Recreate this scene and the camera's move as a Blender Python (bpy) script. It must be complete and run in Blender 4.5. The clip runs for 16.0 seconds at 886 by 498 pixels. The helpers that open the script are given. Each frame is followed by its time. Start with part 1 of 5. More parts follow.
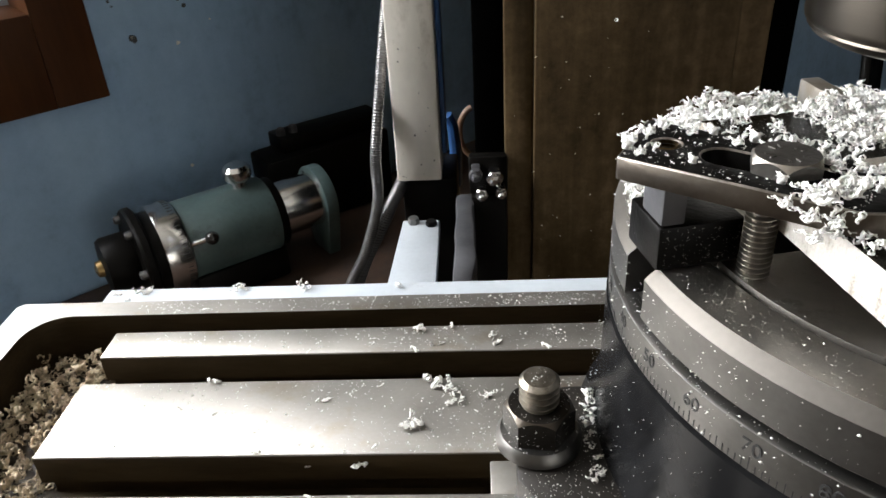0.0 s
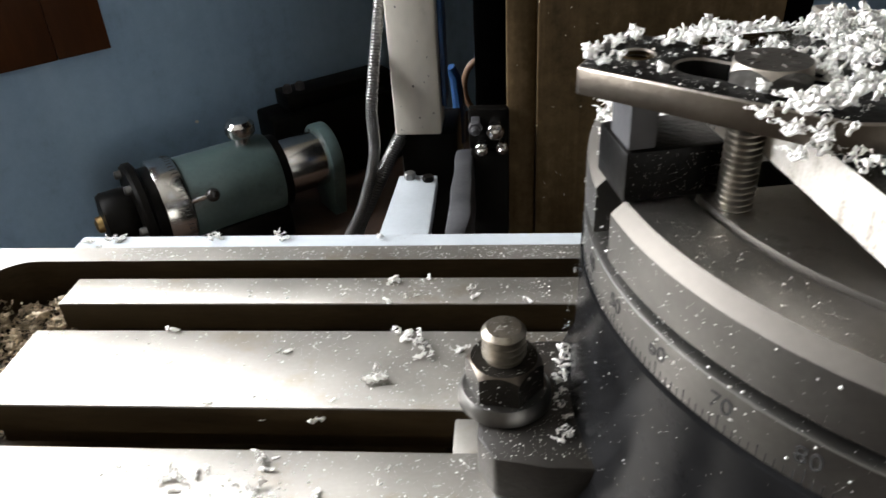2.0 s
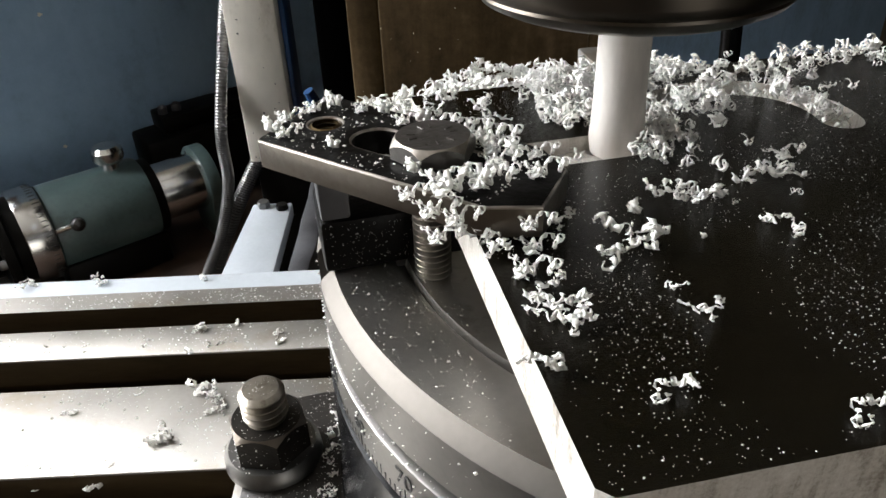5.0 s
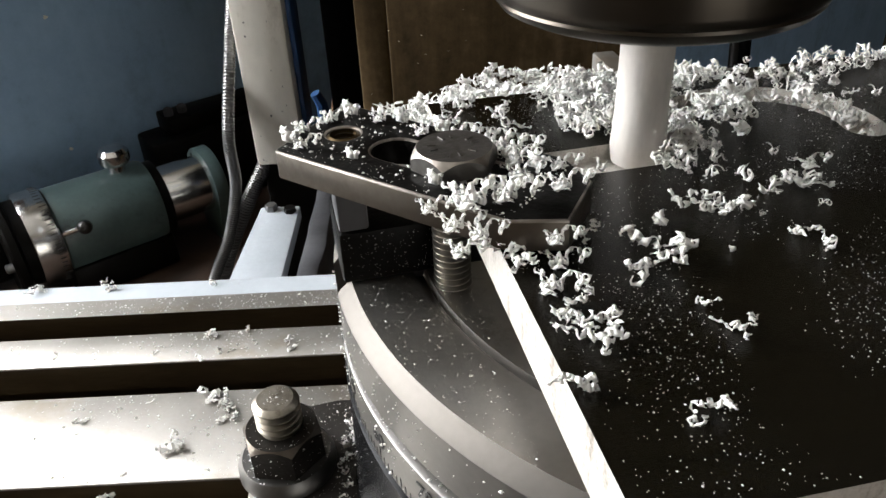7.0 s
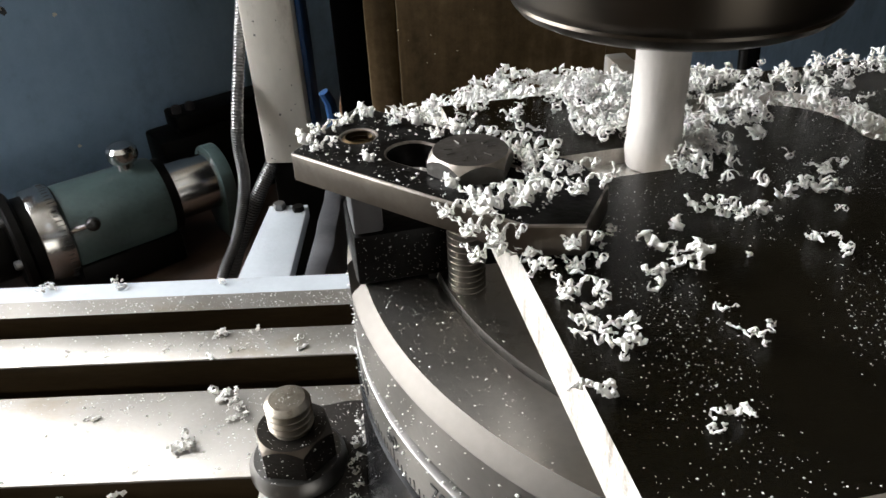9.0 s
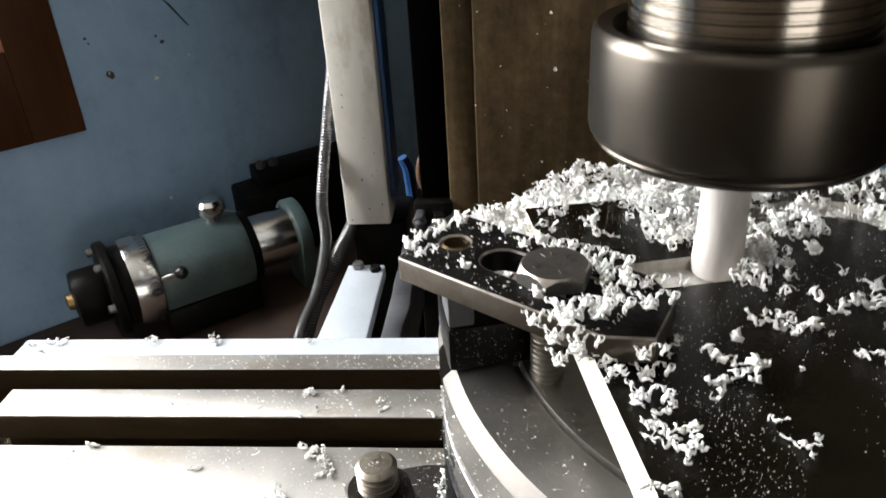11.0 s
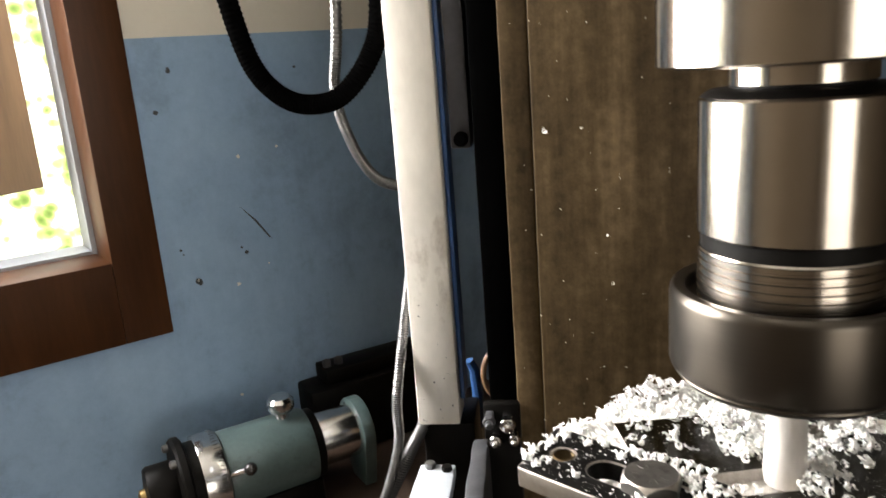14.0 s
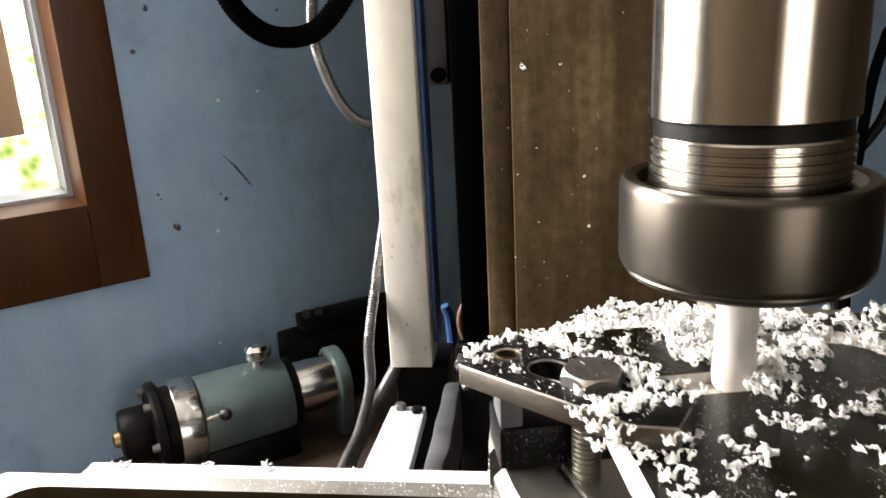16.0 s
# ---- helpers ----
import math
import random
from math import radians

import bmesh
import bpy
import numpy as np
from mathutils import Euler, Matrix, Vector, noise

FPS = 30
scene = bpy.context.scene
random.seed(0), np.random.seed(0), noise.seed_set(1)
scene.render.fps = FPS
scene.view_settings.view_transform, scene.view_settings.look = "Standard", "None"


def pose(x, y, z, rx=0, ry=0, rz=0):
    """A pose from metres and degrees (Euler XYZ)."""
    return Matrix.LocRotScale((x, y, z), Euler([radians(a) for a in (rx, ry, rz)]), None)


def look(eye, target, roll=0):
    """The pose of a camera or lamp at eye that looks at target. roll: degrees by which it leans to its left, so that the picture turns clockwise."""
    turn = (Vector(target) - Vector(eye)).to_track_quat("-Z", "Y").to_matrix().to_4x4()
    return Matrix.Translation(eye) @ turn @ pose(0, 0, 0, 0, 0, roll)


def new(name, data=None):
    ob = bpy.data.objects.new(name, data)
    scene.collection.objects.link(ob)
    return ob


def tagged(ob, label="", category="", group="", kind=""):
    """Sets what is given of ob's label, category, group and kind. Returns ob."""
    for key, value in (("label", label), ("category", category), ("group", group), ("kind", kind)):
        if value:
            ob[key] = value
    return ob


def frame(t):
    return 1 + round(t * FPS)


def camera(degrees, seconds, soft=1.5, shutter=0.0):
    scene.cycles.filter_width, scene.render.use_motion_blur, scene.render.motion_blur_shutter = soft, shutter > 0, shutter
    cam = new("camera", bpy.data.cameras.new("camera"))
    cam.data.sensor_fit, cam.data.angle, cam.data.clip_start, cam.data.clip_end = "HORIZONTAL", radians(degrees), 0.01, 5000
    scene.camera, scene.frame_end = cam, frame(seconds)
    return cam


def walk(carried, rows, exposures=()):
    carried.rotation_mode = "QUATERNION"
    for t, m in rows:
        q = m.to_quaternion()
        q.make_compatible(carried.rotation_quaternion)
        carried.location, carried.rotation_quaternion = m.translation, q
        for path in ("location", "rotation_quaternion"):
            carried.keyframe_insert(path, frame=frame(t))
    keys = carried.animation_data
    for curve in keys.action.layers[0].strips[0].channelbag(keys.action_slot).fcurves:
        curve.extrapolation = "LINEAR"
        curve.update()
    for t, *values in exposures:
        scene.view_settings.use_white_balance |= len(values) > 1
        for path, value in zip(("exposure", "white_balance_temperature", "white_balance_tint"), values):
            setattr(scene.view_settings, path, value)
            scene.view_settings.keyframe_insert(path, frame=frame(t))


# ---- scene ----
cam = camera(61.2, 16.0, shutter=0.5)
PATH = [
    (0, (0.013, 0.012, 0.219), (-0.095, 1.734, -0.793), -3.4),
    (0.5, (0.012, 0.009, 0.22), (-0.139, 1.723, -0.8), -2.6),
    (1, (0.016, 0.019, 0.213), (-0.155, 1.724, -0.817), -3.4),
    (1.5, (0.016, 0.014, 0.204), (-0.153, 1.707, -0.848), -2.9),
    (2, (0.033, 0.028, 0.196), (-0.142, 1.706, -0.877), -3.6),
    (2.5, (0.053, 0.038, 0.211), (-0.086, 1.732, -0.842), -2.8),
    (3, (0.076, 0.049, 0.214), (0.008, 1.718, -0.887), -2.2),
    (3.5, (0.076, 0.041, 0.215), (0.09, 1.73, -0.855), -1.3),
    (4, (0.076, 0.04, 0.212), (0.09, 1.731, -0.856), -1.7),
    (4.5, (0.082, 0.041, 0.203), (0.098, 1.721, -0.881), -2.7),
    (5, (0.088, 0.041, 0.205), (0.1, 1.73, -0.866), -2.4),
    (7.5, (0.084, 0.045, 0.207), (0.086, 1.733, -0.866), -2.8),
    (8, (0.085, 0.044, 0.21), (0.105, 1.732, -0.863), -2.3),
    (8.5, (0.084, 0.045, 0.207), (0.096, 1.728, -0.873), -2.3),
    (11, (0.0770, 0.0301, 0.2315), (-0.0962, 1.7741, -0.7321), -3.63),
    (11.5, (0.0789, 0.0083, 0.2446), (-0.1309, 1.7764, -0.6663), -3.06),
    (12, (0.0814, 0.0006, 0.2499), (-0.1618, 1.7808, -0.6285), -3.94),
    (12.5, (0.0752, 0.0116, 0.2317), (-0.2034, 1.8183, -0.5798), -4.92),
    (13, (0.0768, -0.0136, 0.2406), (-0.1199, 1.8654, -0.4155), -3.36),
    (13.5, (0.0732, -0.0211, 0.2501), (-0.1492, 1.8877, -0.3043), -4.67),
    (14, (0.0601, -0.0152, 0.2626), (-0.2087, 1.9058, -0.2247), -4.39),
    (14.5, (0.0536, -0.0171, 0.2651), (-0.2085, 1.9094, -0.2041), -3.26),
    (15, (0.0627, -0.0057, 0.2451), (-0.1704, 1.9041, -0.3014), -2.97),
    (15.5, (0.0638, -0.0070, 0.2410), (-0.1835, 1.9011, -0.3050), -2.69),
    (16, (0.0734, -0.0104, 0.2355), (-0.1797, 1.8912, -0.3299), -2.98),
]
EXPOSURES = [(0, -0.28, 6500, 10), (2, -0.32, 6500, 10), (3, -0.44, 6500, 10), (4.2, -0.36, 6500, 10), (8.7, -0.36, 6500, 10), (11, 0.0, 6500, 10), (12, 0.22, 6500, 10), (13, 0.52, 6600, 10), (14, 0.65, 6900, 12), (16, 0.70, 7000, 13)]
walk(cam, [(t, look(eye, target, roll)) for t, eye, target, roll in PATH], EXPOSURES)

# ---- light and sky ----
world = bpy.data.worlds.new("world")
scene.world = world
world.use_nodes = True
wn = world.node_tree
sky = wn.nodes.new("ShaderNodeTexSky")
sky.sky_type, sky.sun_disc = "NISHITA", False
sky.sun_elevation, sky.sun_rotation = radians(48), radians(-60)
wn.links.new(sky.outputs[0], wn.nodes["Background"].inputs[0])
wn.nodes["Background"].inputs[1].default_value = 0.12


# ---- materials ----
def node_mat(name, base, rough=0.5, metal=0.0, var=0.25, scale=40.0, fine=400.0, bump=0.1, stain=None, stain_amount=0.0, spec=None, stretch=None, coords="Object", brushed=0.0):
    """Two scales of noise over a base colour, with roughness variation and a fine bump."""
    m = bpy.data.materials.new(name)
    m.use_nodes = True
    nt = m.node_tree
    b = nt.nodes["Principled BSDF"]
    tc = nt.nodes.new("ShaderNodeTexCoord")
    mp = nt.nodes.new("ShaderNodeMapping")
    mp.inputs["Scale"].default_value = stretch or (1, 1, 1)
    nt.links.new(tc.outputs[coords], mp.inputs["Vector"])
    n1 = nt.nodes.new("ShaderNodeTexNoise")
    n1.inputs["Scale"].default_value, n1.inputs["Detail"].default_value = scale, 5
    n2 = nt.nodes.new("ShaderNodeTexNoise")
    n2.inputs["Scale"].default_value, n2.inputs["Detail"].default_value = fine, 4
    nt.links.new(mp.outputs[0], n1.inputs["Vector"])
    nt.links.new(mp.outputs[0], n2.inputs["Vector"])
    mix = nt.nodes.new("ShaderNodeMix")
    mix.data_type, mix.blend_type = "RGBA", "MIX"
    lo = [c * (1 - var) for c in base] + [1]
    hi = [min(1, c * (1 + var)) for c in base] + [1]
    mix.inputs[6].default_value, mix.inputs[7].default_value = lo, hi
    add = nt.nodes.new("ShaderNodeMath")
    add.operation = "MULTIPLY_ADD"
    nt.links.new(n2.outputs[0], add.inputs[0])
    add.inputs[1].default_value = 0.5
    sub = nt.nodes.new("ShaderNodeMath")
    sub.operation = "MULTIPLY_ADD"
    nt.links.new(n1.outputs[0], sub.inputs[0])
    sub.inputs[1].default_value, sub.inputs[2].default_value = 1.6, -0.55
    nt.links.new(sub.outputs[0], add.inputs[2])
    nt.links.new(add.outputs[0], mix.inputs[0])
    col = mix.outputs[2]
    if stain:
        n3 = nt.nodes.new("ShaderNodeTexNoise")
        n3.inputs["Scale"].default_value, n3.inputs["Detail"].default_value = scale * 0.6, 8
        n3.inputs["Roughness"].default_value = 0.7
        nt.links.new(mp.outputs[0], n3.inputs["Vector"])
        ramp = nt.nodes.new("ShaderNodeValToRGB")
        ramp.color_ramp.elements[0].position = 0.72 - stain_amount * 0.4
        ramp.color_ramp.elements[1].position = 0.80 - stain_amount * 0.25
        nt.links.new(n3.outputs[0], ramp.inputs[0])
        m2 = nt.nodes.new("ShaderNodeMix")
        m2.data_type = "RGBA"
        m2.inputs[7].default_value = (*stain, 1)
        nt.links.new(ramp.outputs[0], m2.inputs[0])
        nt.links.new(col, m2.inputs[6])
        col = m2.outputs[2]
    nt.links.new(col, b.inputs["Base Color"])
    rr = nt.nodes.new("ShaderNodeMath")
    rr.operation = "MULTIPLY_ADD"
    nt.links.new(n1.outputs[0], rr.inputs[0])
    rr.inputs[1].default_value, rr.inputs[2].default_value = 0.3 * rough, 0.85 * rough
    nt.links.new(rr.outputs[0], b.inputs["Roughness"])
    b.inputs["Metallic"].default_value = metal
    if brushed:
        # grinding marks that run round the z axis
        tn = nt.nodes.new("ShaderNodeTangent")
        tn.direction_type, tn.axis = "RADIAL", "Z"
        b.inputs["Anisotropic"].default_value, b.inputs["Anisotropic Rotation"].default_value = brushed, 0.25
        nt.links.new(tn.outputs[0], b.inputs["Tangent"])
    if spec is not None:
        b.inputs["Specular IOR Level"].default_value = spec
    if bump:
        bp = nt.nodes.new("ShaderNodeBump")
        bp.inputs["Strength"].default_value, bp.inputs["Distance"].default_value = bump, 0.0005
        nt.links.new(n2.outputs[0], bp.inputs["Height"])
        nt.links.new(bp.outputs[0], b.inputs["Normal"])
    return m


def grime_mat(name, dark, mid, light, rough=0.55, spec=0.08, scale=7.0, stretch=(1, 1, 0.5), streaks=0.32):
    """Old oily grime: broad blotches, fine mottling and thin vertical runs."""
    m = bpy.data.materials.new(name)
    m.use_nodes = True
    nt = m.node_tree
    b = nt.nodes["Principled BSDF"]
    tc = nt.nodes.new("ShaderNodeTexCoord")

    def field(sc, detail, harsh, stretch):
        mp = nt.nodes.new("ShaderNodeMapping")
        mp.inputs["Scale"].default_value = stretch
        n = nt.nodes.new("ShaderNodeTexNoise")
        n.inputs["Scale"].default_value, n.inputs["Detail"].default_value, n.inputs["Roughness"].default_value = sc, detail, harsh
        nt.links.new(tc.outputs["Object"], mp.inputs["Vector"])
        nt.links.new(mp.outputs[0], n.inputs["Vector"])
        return n.outputs[0]

    def calc(op, a, c):
        q = nt.nodes.new("ShaderNodeMath")
        q.operation = op
        for k, v in ((0, a), (1, c)):
            if isinstance(v, float):
                q.inputs[k].default_value = v
            else:
                nt.links.new(v, q.inputs[k])
        return q.outputs[0]

    broad, fine, runs = field(scale, 10, 0.72, stretch), field(scale * 16, 6, 0.7, (1, 1, 1)), field(scale * 6, 4, 0.6, (1, 1, 0.06))
    mixed = calc("ADD", calc("MULTIPLY", broad, 0.82 - streaks), calc("ADD", calc("MULTIPLY", fine, 0.18), calc("MULTIPLY", runs, streaks)))
    ramp = nt.nodes.new("ShaderNodeValToRGB")
    ramp.color_ramp.elements[0].position, ramp.color_ramp.elements[0].color = 0.40, (*dark, 1)
    ramp.color_ramp.elements[1].position, ramp.color_ramp.elements[1].color = 0.62, (*light, 1)
    e = ramp.color_ramp.elements.new(0.50)
    e.color = (*mid, 1)
    nt.links.new(mixed, ramp.inputs[0])
    nt.links.new(ramp.outputs[0], b.inputs["Base Color"])
    b.inputs["Roughness"].default_value, b.inputs["Specular IOR Level"].default_value = rough, spec
    bp = nt.nodes.new("ShaderNodeBump")
    bp.inputs["Strength"].default_value, bp.inputs["Distance"].default_value = 0.22, 0.0006
    nt.links.new(fine, bp.inputs["Height"])
    nt.links.new(bp.outputs[0], b.inputs["Normal"])
    return m


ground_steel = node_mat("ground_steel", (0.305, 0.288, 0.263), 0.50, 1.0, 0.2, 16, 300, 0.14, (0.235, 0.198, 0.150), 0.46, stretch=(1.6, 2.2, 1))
# oily brown of sides and slots, with their shade darkened into it
shaded_slot_steel = node_mat("shaded_slot_steel", (0.038, 0.026, 0.0135), 0.42, 0.0, 0.6, 30, 300, 0.25, (0.02, 0.013, 0.007), 0.3, stretch=(0.4, 1, 2), spec=0.13)
cast_grey = node_mat("cast_grey", (0.008, 0.008, 0.0084), 0.2, 0.0, 0.5, 60, 700, 0.08, (0.03, 0.026, 0.02), 0.15, spec=0.06)
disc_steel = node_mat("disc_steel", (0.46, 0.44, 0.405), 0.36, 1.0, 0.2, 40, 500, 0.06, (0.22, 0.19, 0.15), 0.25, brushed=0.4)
# bevel steel darkened in colour to tone down the window's reflection
dimmed_bevel = node_mat("dimmed_bevel", (0.115, 0.106, 0.095), 0.55, 1.0, 0.2, 40, 500, 0.06)
bright_steel = node_mat("bright_steel", (0.60, 0.585, 0.565), 0.2, 1.0, 0.08, 60, 500, 0.05)
turned_steel = node_mat("turned_steel", (0.40, 0.365, 0.32), 0.20, 1.0, 0.06, 30, 900, 0.06, stretch=(0.02, 0.02, 2.5), brushed=0.7)
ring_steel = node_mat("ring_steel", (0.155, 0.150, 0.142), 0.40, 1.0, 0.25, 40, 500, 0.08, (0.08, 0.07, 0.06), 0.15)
lug_iron = node_mat("lug_iron", (0.017, 0.0145, 0.012), 0.42, 0.2, 0.5, 60, 500, 0.4, (0.014, 0.012, 0.01), 0.3)
unseen_dark_wall = node_mat("unseen_dark_wall", (0.115, 0.086, 0.055), 0.7, 0.0, 0.2, 5, 120, 0.1, (0.07, 0.05, 0.03), 0.25)
fill_ceiling_white = node_mat("fill_ceiling_white", (0.62, 0.60, 0.55), 0.7, 0.0, 0.08, 5, 120, 0.1)
wood_sunlit = node_mat("wood_sunlit", (0.27, 0.145, 0.075), 0.5, 0.0, 0.3, 22, 220, 0.2, stretch=(1, 1, 0.12))
black_oxide = node_mat("black_oxide", (0.0034, 0.0031, 0.0028), 0.38, 0.0, 0.5, 70, 600, 0.4, (0.022, 0.018, 0.014), 0.10, spec=0.10)
worn_edge = node_mat("worn_edge", (0.34, 0.31, 0.275), 0.4, 1.0, 0.5, 160, 600, 0.2, (0.02, 0.018, 0.016), 0.4)
nut_iron = node_mat("nut_iron", (0.022, 0.019, 0.016), 0.36, 0.7, 0.5, 90, 500, 0.4, (0.016, 0.013, 0.01), 0.3)
chip_white = node_mat("chip_white", (0.80, 0.79, 0.755), 0.5, 0.0, 0.06, 300, 900, 0.0)
chip_brown = node_mat("chip_brown", (0.46, 0.37, 0.25), 0.6, 0.0, 0.45, 200, 900, 0.0)
board_black = node_mat("board_black", (0.0036, 0.0028, 0.0014), 0.16, 0.0, 0.4, 24, 500, 0.2, stretch=(1, 14, 1), spec=0.24)
board_core = grime_mat("board_core", (0.20, 0.175, 0.145), (0.44, 0.41, 0.365), (0.58, 0.555, 0.515), 0.6, 0.3, 80.0, (1, 1, 1))
wall_blue = grime_mat("wall_blue", (0.205, 0.305, 0.43), (0.265, 0.40, 0.565), (0.32, 0.465, 0.63), 0.5, 0.3, 4.0, (1, 1, 0.8), 0.06)
wall_cream = node_mat("wall_cream", (0.74, 0.70, 0.60), 0.7, 0.0, 0.06, 5, 120, 0.1)
wood_brown = node_mat("wood_brown", (0.055, 0.0195, 0.0062), 0.45, 0.0, 0.5, 22, 220, 0.25, stretch=(1, 1, 0.12), spec=0.2)
post_paint = node_mat("post_paint", (0.64, 0.605, 0.53), 0.45, 0.0, 0.2, 18, 160, 0.3, (0.30, 0.25, 0.185), 0.30, stretch=(1, 1, 0.45))
column_dirt = grime_mat("column_dirt", (0.018, 0.0115, 0.0055), (0.052, 0.0345, 0.0165), (0.115, 0.080, 0.043))
rubber_black = node_mat("rubber_black", (0.0012, 0.0012, 0.0012), 0.8, 0.0, 0.3, 60, 400, 0.1, spec=0.0)
green_paint = node_mat("green_paint", (0.066, 0.099, 0.098), 0.36, 0.0, 0.3, 25, 200, 0.2, (0.022, 0.026, 0.025), 0.32)
dark_iron = node_mat("dark_iron", (0.0038, 0.0034, 0.0029), 0.45, 0.0, 0.5, 30, 300, 0.3, spec=0.08)
backdrop_leaf = bpy.data.materials.new("backdrop_leaf")
blue_paint = node_mat("blue_paint", (0.016, 0.055, 0.15), 0.45, 0.0, 0.35, 30, 300, 0.1, (0.03, 0.03, 0.03), 0.15)
brass = node_mat("brass", (0.30, 0.21, 0.09), 0.4, 1.0, 0.3, 60, 400, 0.1)
white_paint = node_mat("white_paint", (0.37, 0.40, 0.425), 0.42, 0.0, 0.14, 30, 300, 0.3, (0.26, 0.255, 0.25), 0.2)
conduit_steel = node_mat("conduit_steel", (0.16, 0.158, 0.155), 0.32, 0.8, 0.4, 80, 500, 0.2)
lump_grey = node_mat("lump_grey", (0.048, 0.048, 0.052), 0.5, 0.1, 0.4, 40, 250, 0.5)
ink_black = node_mat("ink_black", (0.02, 0.02, 0.02), 0.6, 0.0, 0.2, 60, 300, 0.0)
spun_white = node_mat("spun_white", (0.44, 0.415, 0.38), 0.55, 0.0, 0.3, 120, 500, 0.3, stretch=(1, 1, 0.35))
scuff = node_mat("scuff", (0.045, 0.05, 0.055), 0.6, 0.0, 0.4, 200, 900, 0.2)
head_steel = node_mat("head_steel", (0.125, 0.118, 0.108), 0.36, 0.8, 0.4, 80, 500, 0.5)
worn_lit_steel = node_mat("worn_lit_steel", (0.13, 0.112, 0.093), 0.36, 1.0, 0.35, 40, 500, 0.3, (0.02, 0.018, 0.016), 0.25)
stud_steel = node_mat("stud_steel", (0.36, 0.34, 0.305), 0.34, 1.0, 0.35, 80, 500, 0.2, (0.09, 0.07, 0.05), 0.2)
stud_thread = node_mat("stud_thread", (0.29, 0.262, 0.22), 0.36, 1.0, 0.45, 120, 500, 0.3, (0.07, 0.05, 0.03), 0.35)
thread_brass = node_mat("thread_brass", (0.10, 0.07, 0.035), 0.4, 1.0, 0.4, 120, 500, 0.1)
ball_black = node_mat("ball_black", (0.014, 0.013, 0.012), 0.25, 0.0, 0.3, 60, 400, 0.1)
pipe_brown = node_mat("pipe_brown", (0.12, 0.065, 0.035), 0.5, 0.0, 0.4, 60, 400, 0.2)
rust_brown = node_mat("rust_brown", (0.036, 0.020, 0.012), 0.7, 0.0, 0.6, 30, 200, 0.3)


# ---- mesh helpers ----
def bm_box(bm, x0, x1, y0, y1, z0, z1, m=None, bevel=0.0):
    vs = [bm.verts.new(p) for p in ((x0, y0, z0), (x1, y0, z0), (x1, y1, z0), (x0, y1, z0), (x0, y0, z1), (x1, y0, z1), (x1, y1, z1), (x0, y1, z1))]
    fs = [bm.faces.new([vs[i] for i in f]) for f in ((3, 2, 1, 0), (4, 5, 6, 7), (0, 1, 5, 4), (1, 2, 6, 5), (2, 3, 7, 6), (3, 0, 4, 7))]
    if bevel:
        es = list({e for f in fs for e in f.edges})
        r = bmesh.ops.bevel(bm, geom=es, offset=bevel, segments=2, affect="EDGES", profile=0.5)
        vs = list({v for v in vs if v.is_valid} | {v for f in r["faces"] for v in f.verts})
    if m is not None:
        bmesh.ops.transform(bm, matrix=m, verts=vs)
    return vs


def bm_lathe(bm, prof, seg=64, m=None, caps=True):
    """Turns a profile of (radius, height) about z."""
    rings = []
    for r, z in prof:
        rings.append([bm.verts.new((r * math.cos(2 * math.pi * i / seg), r * math.sin(2 * math.pi * i / seg), z)) for i in range(seg)])
    for a, b in zip(rings, rings[1:]):
        for i in range(seg):
            j = (i + 1) % seg
            bm.faces.new((a[i], a[j], b[j], b[i]))
    if caps:
        bm.faces.new(list(reversed(rings[0])))
        bm.faces.new(rings[-1])
    vs = [v for r in rings for v in r]
    if m is not None:
        bmesh.ops.transform(bm, matrix=m, verts=vs)
    return vs


def bm_prism(bm, pts, z0, z1, m=None, bevel=0.0):
    lo = [bm.verts.new((x, y, z0)) for x, y in pts]
    hi = [bm.verts.new((x, y, z1)) for x, y in pts]
    fs = [bm.faces.new(list(reversed(lo))), bm.faces.new(hi)]
    n = len(pts)
    for i in range(n):
        fs.append(bm.faces.new((lo[i], lo[(i + 1) % n], hi[(i + 1) % n], hi[i])))
    vs = lo + hi
    if bevel:
        es = list({e for f in fs for e in f.edges})
        r = bmesh.ops.bevel(bm, geom=es, offset=bevel, segments=2, affect="EDGES", profile=0.5)
        vs = list({v for v in vs if v.is_valid} | {v for f in r["faces"] for v in f.verts})
    if m is not None:
        bmesh.ops.transform(bm, matrix=m, verts=vs)
    return vs


def bm_tube(bm, pts, r, seg=10, caps=True):
    """A round tube along a polyline."""
    pts = [Vector(p) for p in pts]
    rings, up = [], None
    for i, p in enumerate(pts):
        d = (pts[min(i + 1, len(pts) - 1)] - pts[max(i - 1, 0)]).normalized()
        if up is None:
            up = d.orthogonal().normalized()
        side = d.cross(up).normalized()
        up = side.cross(d).normalized()
        rad = r(i / (len(pts) - 1)) if callable(r) else r
        rings.append([bm.verts.new(p + rad * (math.cos(2 * math.pi * k / seg) * side + math.sin(2 * math.pi * k / seg) * up)) for k in range(seg)])
    for a, b in zip(rings, rings[1:]):
        for k in range(seg):
            j = (k + 1) % seg
            bm.faces.new((a[k], b[k], b[j], a[j]))
    if caps:
        bm.faces.new(rings[0])
        bm.faces.new(list(reversed(rings[-1])))


